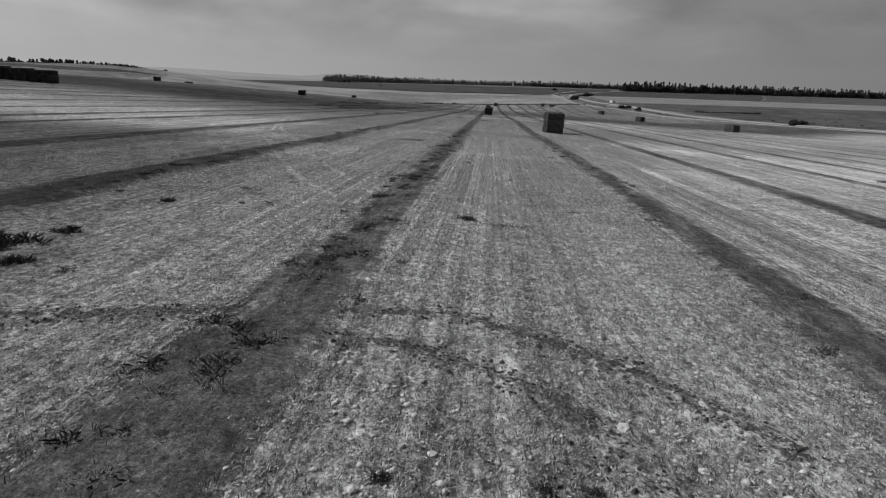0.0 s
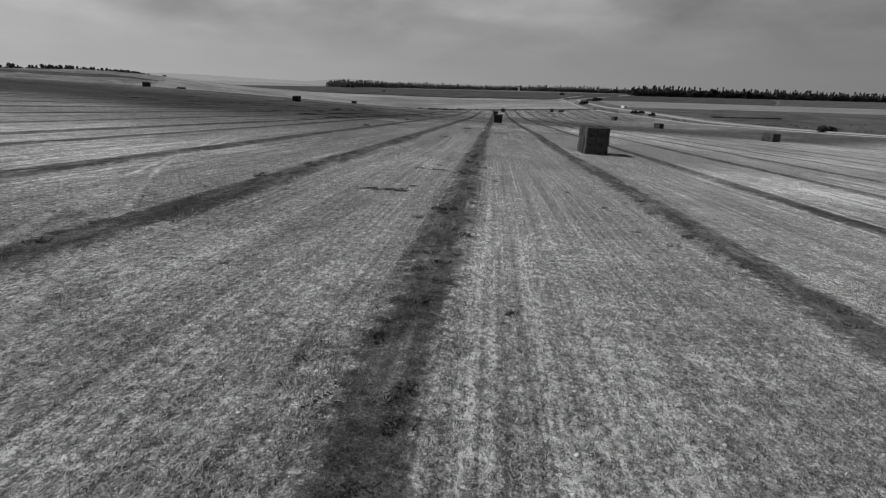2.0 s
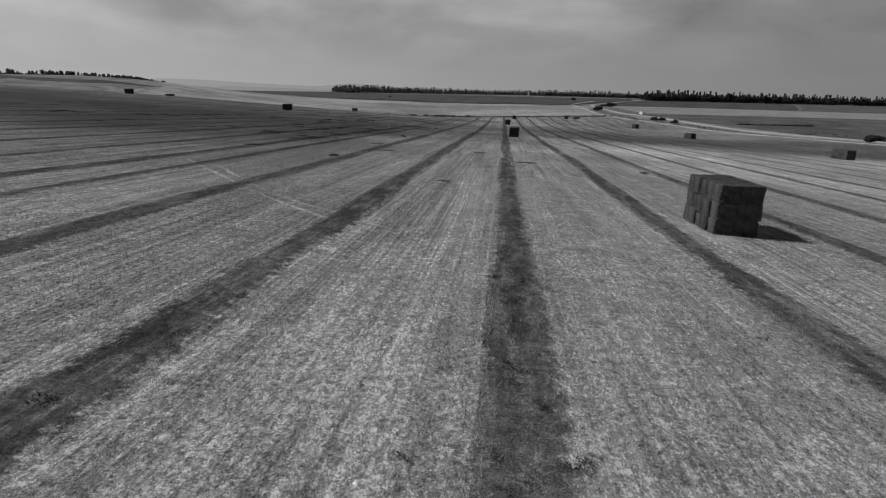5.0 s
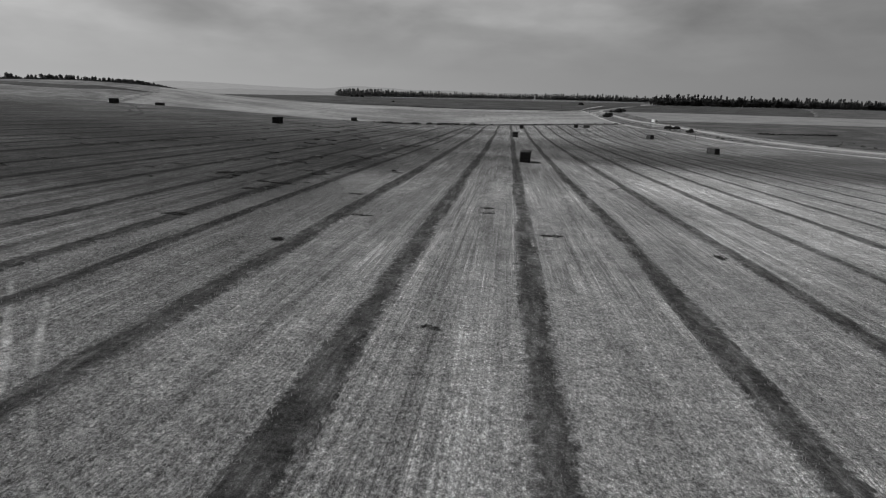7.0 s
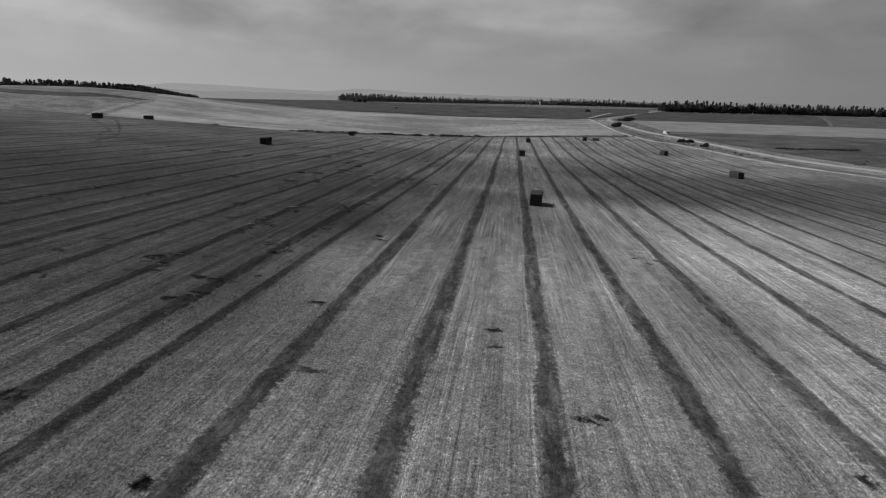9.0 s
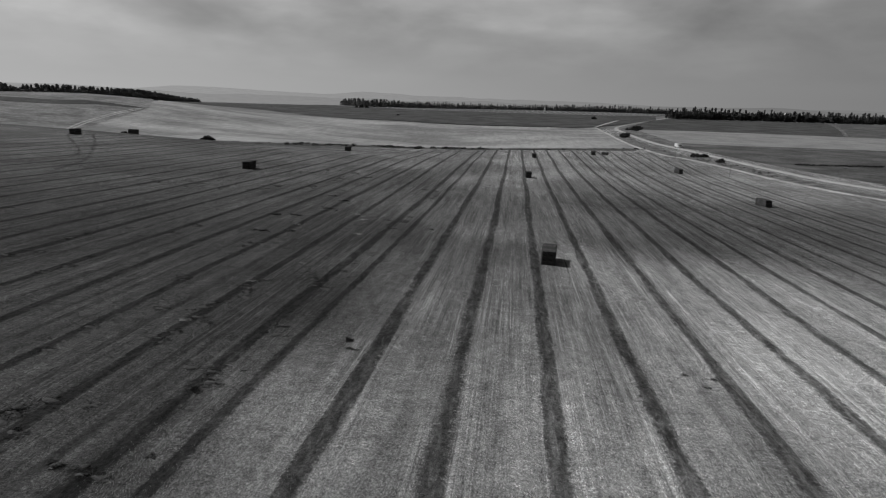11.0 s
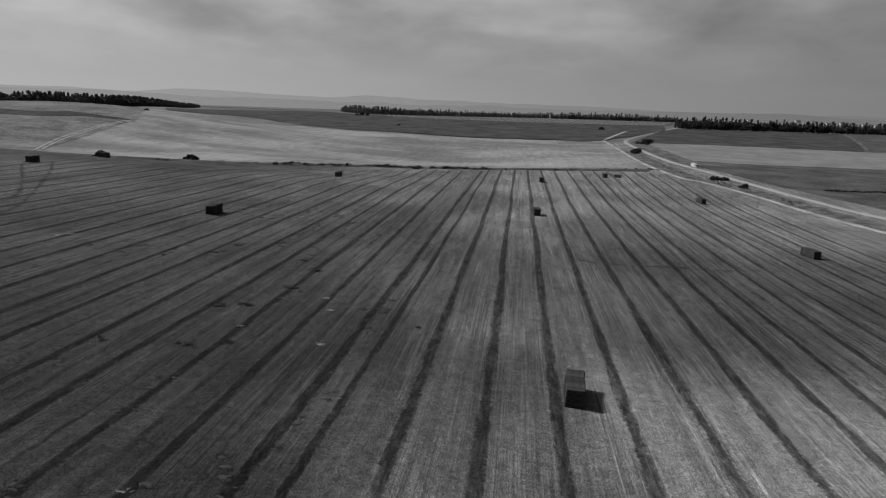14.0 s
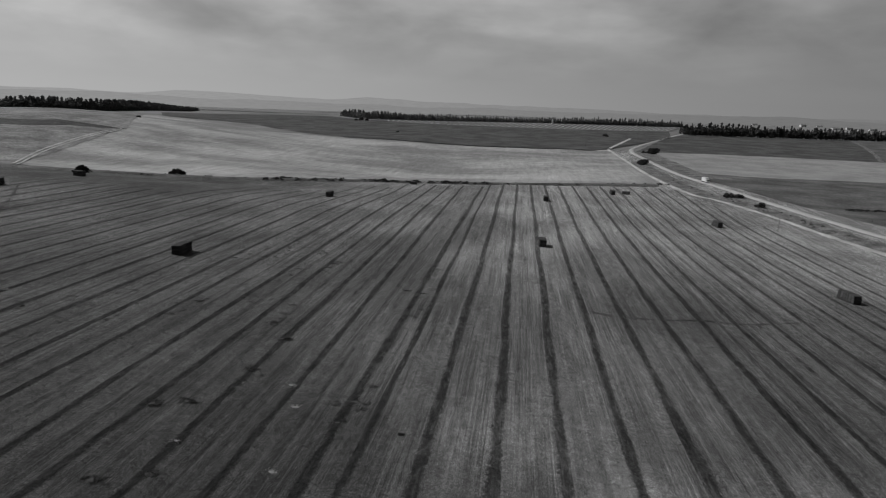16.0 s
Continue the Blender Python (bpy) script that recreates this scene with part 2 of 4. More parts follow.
def field_grey(name, base, amount, stretch=(1, 1, 1)):
    """Low growth on a field: fine grain, patches of thicker growth, faint working lines."""
    k = Mat(name, 0.95, 0.1)
    v = k.math("MULTIPLY", k.remap(k.noise(0.5, 5, 0.8), 0.34, 0.66, 1 - amount, 1 + amount), k.soft(k.noise(0.035, 5, 0.65), 0.32, 0.68, 1 - amount, 1 + amount * 0.8))
    v = k.math("MULTIPLY", v, k.remap(k.noise(1.0, 3, 0.6, stretch), 0.32, 0.68, 1 - amount * 0.6, 1 + amount * 0.6))
    k.colour(k.math("MULTIPLY", v, base))
    k.bump(k.noise(0.5, 5, 0.8), 0.6, 0.3)
    return k.m


MAT_DARKFIELD = field_grey("dark_green_field", 0.105, 0.34, (0.02, 0.22, 1))
MAT_RIGHTLIGHT = field_grey("pale_strip_field", 0.34, 0.16, (0.012, 0.3, 1))
MAT_MEADOW = field_grey("dry_meadow", 0.145, 0.32, (0.03, 0.12, 1))
MAT_ROUGHFIELD = field_grey("rough_pale_field", 0.275, 0.34, (0.05, 0.16, 1))
MAT_ORCHARD = rough_grey("bare_orchard_soil", 0.15, 0.4, 0.02, 0.15, 0.3, 0.2)
# both far tones are lightened to stand in for hazy distance
MAT_PLAIN = rough_grey("far_plain", 0.24, 0.02, 0.003, 0.25, 0.2, 0.5)
MAT_FARDARK = rough_grey("far_dark_field", 0.14, 0.03, 0.004, 0.15, 0.2, 0.5)
MAT_ROAD = rough_grey("worn_asphalt", 0.50, 3.0, 0.15, 0.12, 0.2, 0.02, 0.85)
MAT_TRACK = rough_grey("pale_dirt_track", 0.52, 1.2, 0.12, 0.4, 0.5, 0.06)
MAT_VERGE = rough_grey("weedy_verge", 0.185, 1.2, 0.16, 0.75, 1.0, 0.25)
MAT_BANK = rough_grey("weedy_bank", 0.13, 1.1, 0.07, 0.8, 1.0, 0.25)
MAT_LEAF = rough_grey("dark_foliage", 0.08, 1.5, 0.2, 0.4, 0.6, 0.2, vary=True)
# hazy air over far woods painted as paler grey; shrubs share it
MAT_PALE_HAZY = rough_grey("pale_hazy_foliage", 0.15, 1.5, 0.2, 0.4, 0.6, 0.2, vary=True)
MAT_BUSH = rough_grey("bush_foliage", 0.045, 3.0, 0.4, 0.5, 0.6, 0.1, vary=True)
MAT_BARK = rough_grey("bark", 0.08, 6.0, 0.6, 0.3)
MAT_WOODPOLE = rough_grey("weathered_pole_wood", 0.16, 6.0, 0.6, 0.3)
MAT_WHITE = rough_grey("white_paint", 0.82, 3.0, 0.4, 0.08, 0.1, 0.01, 0.5)
MAT_ROOF = rough_grey("roof_tiles", 0.28, 2.0, 0.3, 0.2)
MAT_GLASS = rough_grey("dark_window", 0.03, 1.0, 0.2, 0.1, 0.0, 0.01, 0.15)
MAT_TYRE = rough_grey("tyre_rubber", 0.03, 5.0, 0.5, 0.1)
MAT_CLOD = rough_grey("soil", 0.09, 20.0, 2.0, 0.4, 0.8, 0.02)
MAT_STONE = rough_grey("limestone", 0.84, 12.0, 2.0, 0.25, 0.6, 0.02, 0.85)

k = Mat("weathered_straw_bale", 0.95, 0.1)
fib = k.noise(14.0, 6, 0.75, (1, 0.35, 1.6))
v = k.math("MULTIPLY", k.remap(fib, 0.32, 0.68, 0.35, 1.65), k.remap(k.noise(2.2, 4, 0.6), 0.3, 0.7, 0.6, 1.4))
v = k.math("MULTIPLY", v, k.remap(k.random(), 0, 1, 0.06, 0.10))
k.colour(v)
k.bump(k.math("ADD", fib, k.noise(5.0, 4, 0.6)), 0.3, 0.02)
MAT_BALE = k.m

k = Mat("straw", 0.7, 0.3)
k.colour(k.remap(k.math("POWER", k.island(), 1.6), 0, 1, 0.05, 0.88))
MAT_STRAW = k.m
k = Mat("bleached_straw", 0.8, 0.2)
k.colour(k.remap(k.island(), 0, 1, 0.3, 0.58))
MAT_STRAW_PALE = k.m
k = Mat("shining_straw", 0.55, 0.3)
k.colour(k.remap(k.math("POWER", k.island(), 1.4), 0, 1, 0.22, 0.85))
MAT_STRAW_BRIGHT = k.m
k = Mat("dry_weed", 0.8, 0.2)
k.colour(k.remap(k.island(), 0, 1, 0.05, 0.2))
MAT_WEED = k.m
k = Mat("dark_regrowth", 0.8, 0.2)
k.colour(k.remap(k.island(), 0, 1, 0.025, 0.13))
MAT_REGROWTH = k.m


# paleness of far air, painted as a flat glow on the surface
def haze_glow(name, v):
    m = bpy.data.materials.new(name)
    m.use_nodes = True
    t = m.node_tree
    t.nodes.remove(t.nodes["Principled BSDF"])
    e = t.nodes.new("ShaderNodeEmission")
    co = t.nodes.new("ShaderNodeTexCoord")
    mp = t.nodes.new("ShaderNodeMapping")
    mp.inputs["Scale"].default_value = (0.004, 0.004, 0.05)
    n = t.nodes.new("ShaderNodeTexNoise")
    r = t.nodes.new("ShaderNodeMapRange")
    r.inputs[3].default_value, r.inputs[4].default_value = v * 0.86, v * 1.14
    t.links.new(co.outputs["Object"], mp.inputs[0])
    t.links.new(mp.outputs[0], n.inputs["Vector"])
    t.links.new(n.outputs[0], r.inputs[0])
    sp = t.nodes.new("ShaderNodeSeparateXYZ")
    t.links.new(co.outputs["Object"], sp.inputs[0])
    # the glow weakens eastward to follow the sky's brightness
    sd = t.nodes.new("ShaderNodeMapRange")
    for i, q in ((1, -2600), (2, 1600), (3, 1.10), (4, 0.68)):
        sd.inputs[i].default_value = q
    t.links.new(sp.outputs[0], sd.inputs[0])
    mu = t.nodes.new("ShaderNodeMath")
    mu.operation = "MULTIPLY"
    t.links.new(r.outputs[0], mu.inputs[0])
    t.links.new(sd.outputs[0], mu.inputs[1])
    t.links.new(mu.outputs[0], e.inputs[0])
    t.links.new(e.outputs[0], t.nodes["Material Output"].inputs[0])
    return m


# ---- the lie of the land ----
def softramp(d, w):
    u = d / w
    return w * (u if u > 30 else math.log1p(math.exp(u)))


def sstep(a, b, v):
    t = min(max((v - a) / (b - a), 0), 1)
    return t * t * (3 - 2 * t)


def land(x, y):
    """Height of the ground: the field falls away to the north-east, then rises to the woods."""
    p = -0.02706 * y + 0.053 * softramp(y - 370, 50) - 0.034 * softramp(y - 1400, 150)
    if x < 0:
        k = sstep(330, 450, y)
        c = -0.0384 * (1 - k) + 0.004 * k
        xx = -330 * math.tanh(-x / 330) * (1 - k) + x * k
        p += 0.026 * softramp(250 * math.tanh(-x / 250) - 30, 15) * (1 - k)
    else:
        k = sstep(380, 520, y)
        c = -0.0384 * (1 - k) - 0.003 * k
        xx = 220 * math.tanh(x / 220) * (1 - k) + x * k
    # the hollow of the pale field, the western hill, the rise with the village, the bank along the track
    p -= 10 * math.exp(-((x + 70) / 130) ** 2 - ((y - 590) / 110) ** 2)
    r, l = -0.67 * x + 0.743 * (y - 126), 0.743 * x + 0.67 * (y - 126)
    p += 23 * sstep(440, 700, r) * (1 - sstep(-20, 280, l)) * (1 - 0.62 * sstep(780, 1100, r))
    p -= 9 * sstep(1080, 1600, y) * (1 - sstep(-620, -260, x))
    p += 10 * math.exp(-((x - 820) / 420) ** 2 - ((y - 1900) / 260) ** 2)
    if x > 0:
        p += 2.2 * sstep(112, 150, x) * (1 - k)
    return p + c * xx


def mesh_object(name, verts, faces, material, parent=None, smooth=False):
    me = bpy.data.meshes.new(name)
    me.from_pydata([tuple(v) for v in verts], [], faces)
    me.materials.append(material)
    if smooth:
        me.polygons.foreach_set("use_smooth", [True] * len(me.polygons))
    me.update()
    ob = new(name, me)
    ob.parent = parent
    return ob


def part(name, bm, material, parent, label=""):
    me = bpy.data.meshes.new(name)
    bm.to_mesh(me)
    bm.free()
    me.materials.append(material)
    ob = new(name, me)
    ob.parent = parent
    return tagged(ob, label)


def spaced(lo, mid_lo, mid_hi, hi, fine, grow):
    """Grid lines: even in the middle, ever wider outwards."""
    out = list(np.arange(mid_lo, mid_hi + fine / 2, fine))
    s = fine
    while out[-1] < hi:
        s *= grow
        out.append(out[-1] + s)
    s = fine
    while out[0] > lo:
        s *= grow
        out.insert(0, out[0] - s)
    return out


def grid_faces(nx, ny):
    return [(j * nx + i, j * nx + i + 1, (j + 1) * nx + i + 1, (j + 1) * nx + i) for j in range(ny - 1) for i in range(nx - 1)]


gx = spaced(-4600, -320, 240, 4600, 4.0, 1.14)
gy = spaced(-900, -60, 800, 4700, 4.0, 1.10)
ground = mesh_object("ground", [(x, y, land(x, y) - (0.25 if y > 520 else 0)) for y in gy for x in gx], grid_faces(len(gx), len(gy)), MAT_STUBBLE, smooth=True)
tagged(ground, "harvested grain field of pale stubble on a gentle slope", "field", kind="structure")


def along(pts, n):
    """n points spaced evenly on a smooth line through pts."""
    p = [Vector(q).to_2d() for q in pts]
    dense = []
    for i in range(len(p) - 1):
        a, b, c, d = p[max(i - 1, 0)], p[i], p[i + 1], p[min(i + 2, len(p) - 1)]
        for s in range(20):
            t = s / 20
            dense.append(0.5 * ((2 * b) + (c - a) * t + (2 * a - 5 * b + 4 * c - d) * t * t + (3 * b - a - 3 * c + d) * t ** 3))
    dense.append(p[-1])
    ln = [0.0]
    for u, w in zip(dense, dense[1:]):
        ln.append(ln[-1] + (w - u).length)
    out = []
    j = 0
    for i in range(n):
        s = ln[-1] * i / (n - 1)
        while j < len(ln) - 2 and ln[j + 1] < s:
            j += 1
        f = (s - ln[j]) / max(ln[j + 1] - ln[j], 1e-6)
        out.append(dense[j].lerp(dense[j + 1], min(f, 1)))
    return out


def patch(name, low, high, material, lift, label, nu=60, nv=30, category="field"):
    """A field laid on the land between two border lines."""
    a, b = along(low, nu), along(high, nu)
    vs = []
    for j in range(nv):
        for i in range(nu):
            q = a[i].lerp(b[i], j / (nv - 1))
            if i in (0, nu - 1) or j in (0, nv - 1):
                # worn, uneven field edges
                q = q + Vector((noise.noise((q.x * 0.09, q.y * 0.09, 3)), noise.noise((q.x * 0.09, q.y * 0.09, 9)))) * 2.2
            vs.append((q.x, q.y, land(q.x, q.y) + lift))
    ob = mesh_object(name, vs, grid_faces(nu, nv), material, smooth=True)
    return tagged(ob, label, category, kind="structure")


def ribbon(name, pts, width, material, lift, step=4.0, cross=3, ragged=0.0, seed=1, crown=0.0):
    """A strip on the land: a road, a track, a swath."""
    length = sum((Vector(q) - Vector(p)).length for p, q in zip(pts, pts[1:]))
    n = max(int(length / step), 4)
    line = along(pts, n)
    rnd = random.Random(seed)
    vs, us = [], []
    for i, p in enumerate(line):
        d = (line[min(i + 1, n - 1)] - line[max(i - 1, 0)]).normalized()
        side = Vector((d.y, -d.x))
        w = width * (1 + ragged * rnd.uniform(-1, 1))
        for c in range(cross):
            u = 2 * c / (cross - 1) - 1
            q = p + side * (u * w / 2)
            vs.append((q.x, q.y, land(q.x, q.y) + lift + crown * min(1, 1.6 - 1.6 * u * u) * rnd.uniform(0.8, 1.2)))
            us.append(abs(u))
    ob = mesh_object(name, vs, grid_faces(cross, n), material, smooth=True)
    at = ob.data.attributes.new("across", "FLOAT", "POINT")
    at.data.foreach_set("value", us)
    return ob


# ---- fields beyond the boundary ----
LIGHT_LOW = [(-335, 455), (-209, 446), (-144, 463), (-80, 494), (-6, 509), (31, 513), (87, 520), (98, 532)]
LIGHT_TOP = [(-590, 1000), (-430, 870), (-365, 890), (-298, 822), (-209, 773), (-140, 763), (-74, 743), (-13, 738), (46, 742), (92, 761)]
ORCH_LOW = [(-255, 1158), (-190, 1118), (-118, 1100), (70, 1105), (255, 1185)]
ORCH_TOP = [(-280, 1212), (-200, 1222), (-140, 1240), (6, 1308), (87, 1344), (349, 1436)]
patch("pale_field", LIGHT_LOW, LIGHT_TOP, MAT_LIGHT, 0.10, "pale mown field rising beyond the boundary bank", 160, 80)
patch("far_plain", [(-4500, 900), (-1200, 800), (0, 760), (1200, 640), (4500, 500)], [(-4500, 4600), (-1500, 4600), (0, 4600), (1500, 4600), (4500, 4600)], MAT_PLAIN, -0.05, "far plain of dry fields, hazy paleness put into its tone", 120, 110, "plain")
patch("dark_field", [(-650, 1105), (-520, 930), (-438, 938), (-365, 893), (-298, 825), (-209, 775), (-140, 765), (-74, 745), (-13, 740), (46, 744), (92, 763), (215, 1003)], [(-656, 1130), (-560, 1290), (-430, 1310), (-330, 1212), (-255, 1159), (-190, 1119), (-118, 1101), (70, 1106), (255, 1186)], MAT_DARKFIELD, 0.7, "dark fallow field below the orchard", 200, 90)
for x0, y0, x1, y1, d in ((-1300, 1900, -500, 1750, 120), (-900, 2500, 100, 2300, 160), (-2200, 2400, -1500, 2300, 150), (-700, 1450, -420, 1420, 60), (300, 2300, 1300, 2100, 150)):
    patch("far_field", [(x0, y0), ((x0 + x1) / 2, (y0 + y1) / 2 - 15), (x1, y1)], [(x0 + 60, y0 + d), ((x0 + x1) / 2, (y0 + y1) / 2 + d), (x1 - 90, y1 + d * 0.6)], MAT_FARDARK, 1.0, "darker field on the hazy plain", 24, 8)
patch("orchard_field", ORCH_LOW, ORCH_TOP, MAT_ORCHARD, 0.75, "bare orchard ground in front of the wood")
patch("dark_field", [(119, 748), (240, 765), (420, 762), (900, 760)], [(203, 985), (262, 1100), (437, 1142), (1000, 1280)], MAT_DARKFIELD, 0.12, "dark fallow field below the conifer wood")
patch("pale_field", [(141, 592), (192, 581), (270, 587), (700, 600)], [(136, 752), (240, 764), (420, 761), (900, 759)], MAT_RIGHTLIGHT, 0.14, "pale strip of cut field beside the road")
patch("meadow", [(372, 766), (640, 763), (900, 761)], [(540, 1166), (760, 1218), (1000, 1279)], MAT_MEADOW, 0.2, "greyer corner of fallow beyond a field track")
tagged(ribbon("dirt_track", [(366, 766), (420, 880), (490, 1040), (538, 1164)], 5.0, MAT_VERGE, 0.4, 6.0, 3, 0.3, 12), "weedy track between two fallow fields", "track", kind="structure")
patch("verge", [(121, 560), (121, 600), (117, 690), (117, 752)], [(160, 560), (143, 600), (156, 690), (170, 756)], MAT_VERGE, 0.10, "dark weedy ground beside the road", 30, 10, "verge")
patch("meadow", [(150, 480), (185, 405), (240, 300), (330, 60)], [(124, 594), (270, 589), (500, 592), (900, 602)], MAT_MEADOW, 0.06, "grey dry meadow beside the road")
patch("rough_field", [(-560, 370), (-430, 425), (-323, 450)], [(-600, 520), (-433, 557), (-398, 583), (-357, 604)], MAT_ROUGHFIELD, 0.30, "rough pale grass field beside the farm track")
patch("dark_strip", [(-600, 522), (-433, 559), (-398, 585), (-357, 605)], [(-600, 556), (-451, 578), (-413, 602), (-357, 609)], MAT_DARKFIELD, 0.36, "dark strip of weeds at the field's edge")
patch("pale_field", [(-600, 558), (-451, 580), (-413, 604), (-357, 610)], [(-860, 850), (-770, 930), (-690, 970), (-590, 1000)], MAT_ROUGHFIELD, 0.30, "grey mown field below the western wood")

# ---- road and tracks ----
ROAD = [(260, 1120), (199.5, 978), (130, 805), (115, 745), (114.8, 692), (120, 587.5), (129, 527.5), (137, 484.4), (143.7, 457.7), (149.4, 434.6), (155.1, 415.9), (160, 396), (172, 365), (205, 300), (290, 120), (360, -60)]
ribbon("road", ROAD, 4.7, MAT_ROAD, 0.1, 3.0, 9, 0.06, 3, 0.55)
tagged(bpy.data.objects["road"], "pale worn asphalt country road", "road", kind="structure")
TRACK = [(93, 760), (93.1, 743), (95.7, 656), (98, 544), (103.5, 487), (115, 467), (124, 445.5), (130.6, 423), (134.5, 399), (137.6, 378), (141, 356), (147, 330), (172, 270), (215, 180), (280, 0)]
tagged(ribbon("dirt_track", TRACK, 3.2, MAT_TRACK, 0.12, 2.0, 7, 0.3, 5, 0.28), "pale dirt track along the field's edge", "track", kind="structure")
tagged(ribbon("dirt_track", [(95, 766), (120, 850), (148, 943)], 4.0, MAT_TRACK, 0.85, 4.0, 3, 0.2, 6), "pale dirt track joining the road", "track", kind="structure")
for off in (-2.0, 2.0):
    tagged(ribbon("farm_track", [(-321 + off, 452), (-344 + off, 502), (-357 + off, 570), (-357 + off, 607)], 1.7, MAT_TRACK, 0.46, 4.0, 3, 0.3, 7), "pale wheel rut of the farm track", "track", kind="structure")
tagged(ribbon("verge", [(p[0] + 8, p[1] - 2) for p in TRACK[2:]], 14, MAT_VERGE, 0.12, 4.0, 5, 0.3, 8, 0.2), "weedy verge between track and road", "verge", kind="structure")
tagged(ribbon("boundary_bank", [(-345, 446), (-209, 441), (-144, 458), (-80, 489), (-6, 504), (31, 508), (80, 513), (90, 516)], 9.0, MAT_BANK, 0.05, 3.0, 7, 0.35, 9, 1.0), "dark weedy bank between the two fields", "bank", kind="structure")

tagged(ribbon("headland_track", [(-70, 483), (-6, 495), (31, 499), (80, 504), (104, 503)], 3.2, MAT_MARK, -0.008, 1.5, 5, 0.2, 13, 0.03), "pale flattened straw along the field's headland", "track", kind="structure")

# ---- dark swath strips of the harvested field ----
SWATHS = [-192, -183.5, -175, -166.5, -158, -149.5, -141, -132.5, -124, -115.5, -107, -98.5, -90, -81.5, -73, -65.2, -56, -48.0, -39.3, -31.0, -22.0, -17.6, -9.6, -0.7, 8.0, 16.9, 25.6, 34.9, 43.7, 52, 61.2, 70.4, 80, 89, 98, 107, 116]
for i, x0 in enumerate(SWATHS):
    rnd = random.Random(100 + i)
    y1 = 455 if x0 < -70 else 484 if x0 < -20 else 503 - max(0, x0 - 97) * 5
    if x0 < -90:
        y1 = 345 if x0 < -140 else 400
    ys = list(np.arange(-60, y1, 12.0)) + [y1]
    lean = -0.012 if x0 < -25 else 0.0
    pts = [(x0 + lean * (y - 190) + 0.45 * noise.noise((x0 * 3.1, y * 0.02, 0)) + 0.18 * noise.noise((x0, y * 0.11, 5)), y) for y in ys]
    s = ribbon("swath_strip", pts, 1.5 if x0 == -17.6 else 1.75 if x0 < -25 or x0 > 50 else 2.15, MAT_SWATH, -0.012, 0.8 if abs(x0 - 10) < 30 else 2.0, 5, 0.03, 50 + i, 0.05)
    tagged(s, "dark strip of matted straw and regrowth along the stubble", "swath", "swath strips of the field", kind="structure")

for i, x0 in enumerate([-26.3 - 8.5 * j for j in range(14)] + [48 + 4.5 * j + 0.9 * (j % 2) for j in range(17)]):
    ys = list(np.arange(60, 330, 14.0) if x0 < 0 else np.arange(190, 497 - max(0, x0 - 97) * 5, 12.0))
    pts = [(x0 - (0.012 if x0 < 0 else 0) * (y - 190) + 1.1 * noise.noise((x0 * 1.7, y * 0.012, 2)), y) for y in ys]
    s = ribbon("wheel_strip", pts, 1.1 if x0 < 0 else 1.3, MAT_FAINT, -0.012, 2.0, 5, 0.05, 150 + i, 0.04)
    tagged(s, "faint dark strip of pressed straw between two swaths", "swath", "faint strips of the field", kind="structure")

# ---- bale stacks ----
BW, BL, BH = 2.32, 1.04, 0.885


def bale_mesh(seed):
    """A pressed bale with bulging faces, rubbed edges and straws that stick out."""
    rnd = random.Random(seed)
    bm = bmesh.new()
    bmesh.ops.create_cube(bm, size=1)
    bmesh.ops.subdivide_edges(bm, edges=list(bm.edges), cuts=10, use_grid_fill=True)
    o = Vector((seed * 7.1, 0, 0))
    half, rad = Vector((BW / 2, BL / 2, BH / 2)), 0.05
    for v in bm.verts:
        # grid lines drawn towards the edges, corners rounded by a ball rolled along the inner box
        q = Vector([math.copysign(min(1, (abs(c) * 2)) ** 0.4, c) * h for c, h in zip(v.co, half)])
        inner = Vector([max(-h + rad, min(h - rad, c)) for c, h in zip(q, half)])
        d = q - inner
        v.co = inner + d.normalized() * rad if d.length > 1e-6 else q
        p = v.co.copy()
        if abs(p.x) > half.x - 0.1:
            v.co.x += math.copysign(0.05 * (1 - (p.z / half.z) ** 2) * (1 - (p.y / half.y) ** 2), p.x)
        # the cut ends are lumpy, the pressed sides flat
        lump = 1.0 if abs(p.x) > half.x - 0.16 else 0.25
        v.co += noise.noise_vector(p * 2.3 + o) * 0.05 + noise.noise_vector(p * 6 + o) * 0.06 * lump
    for f in bm.faces:
        f.smooth = True
    faces = list(bm.faces)
    for _ in range(260):
        f = rnd.choice(faces)
        c = f.calc_center_median()
        d = (f.normal + Vector((rnd.gauss(0, 0.8), rnd.gauss(0, 0.8), rnd.gauss(0, 0.8)))).normalized() * rnd.uniform(0.03, 0.11)
        w = d.orthogonal().normalized() * 0.006
        c = c + Vector((rnd.uniform(-0.12, 0.12), rnd.uniform(-0.08, 0.08), rnd.uniform(-0.08, 0.08)))
        q = [bm.verts.new(c - w), bm.verts.new(c + w), bm.verts.new(c + d)]
        bm.faces.new(q)
    me = bpy.data.meshes.new("bale")
    bm.to_mesh(me)
    bm.free()
    me.materials.append(MAT_BALE)
    return me


BALES = [bale_mesh(i) for i in range(4)]


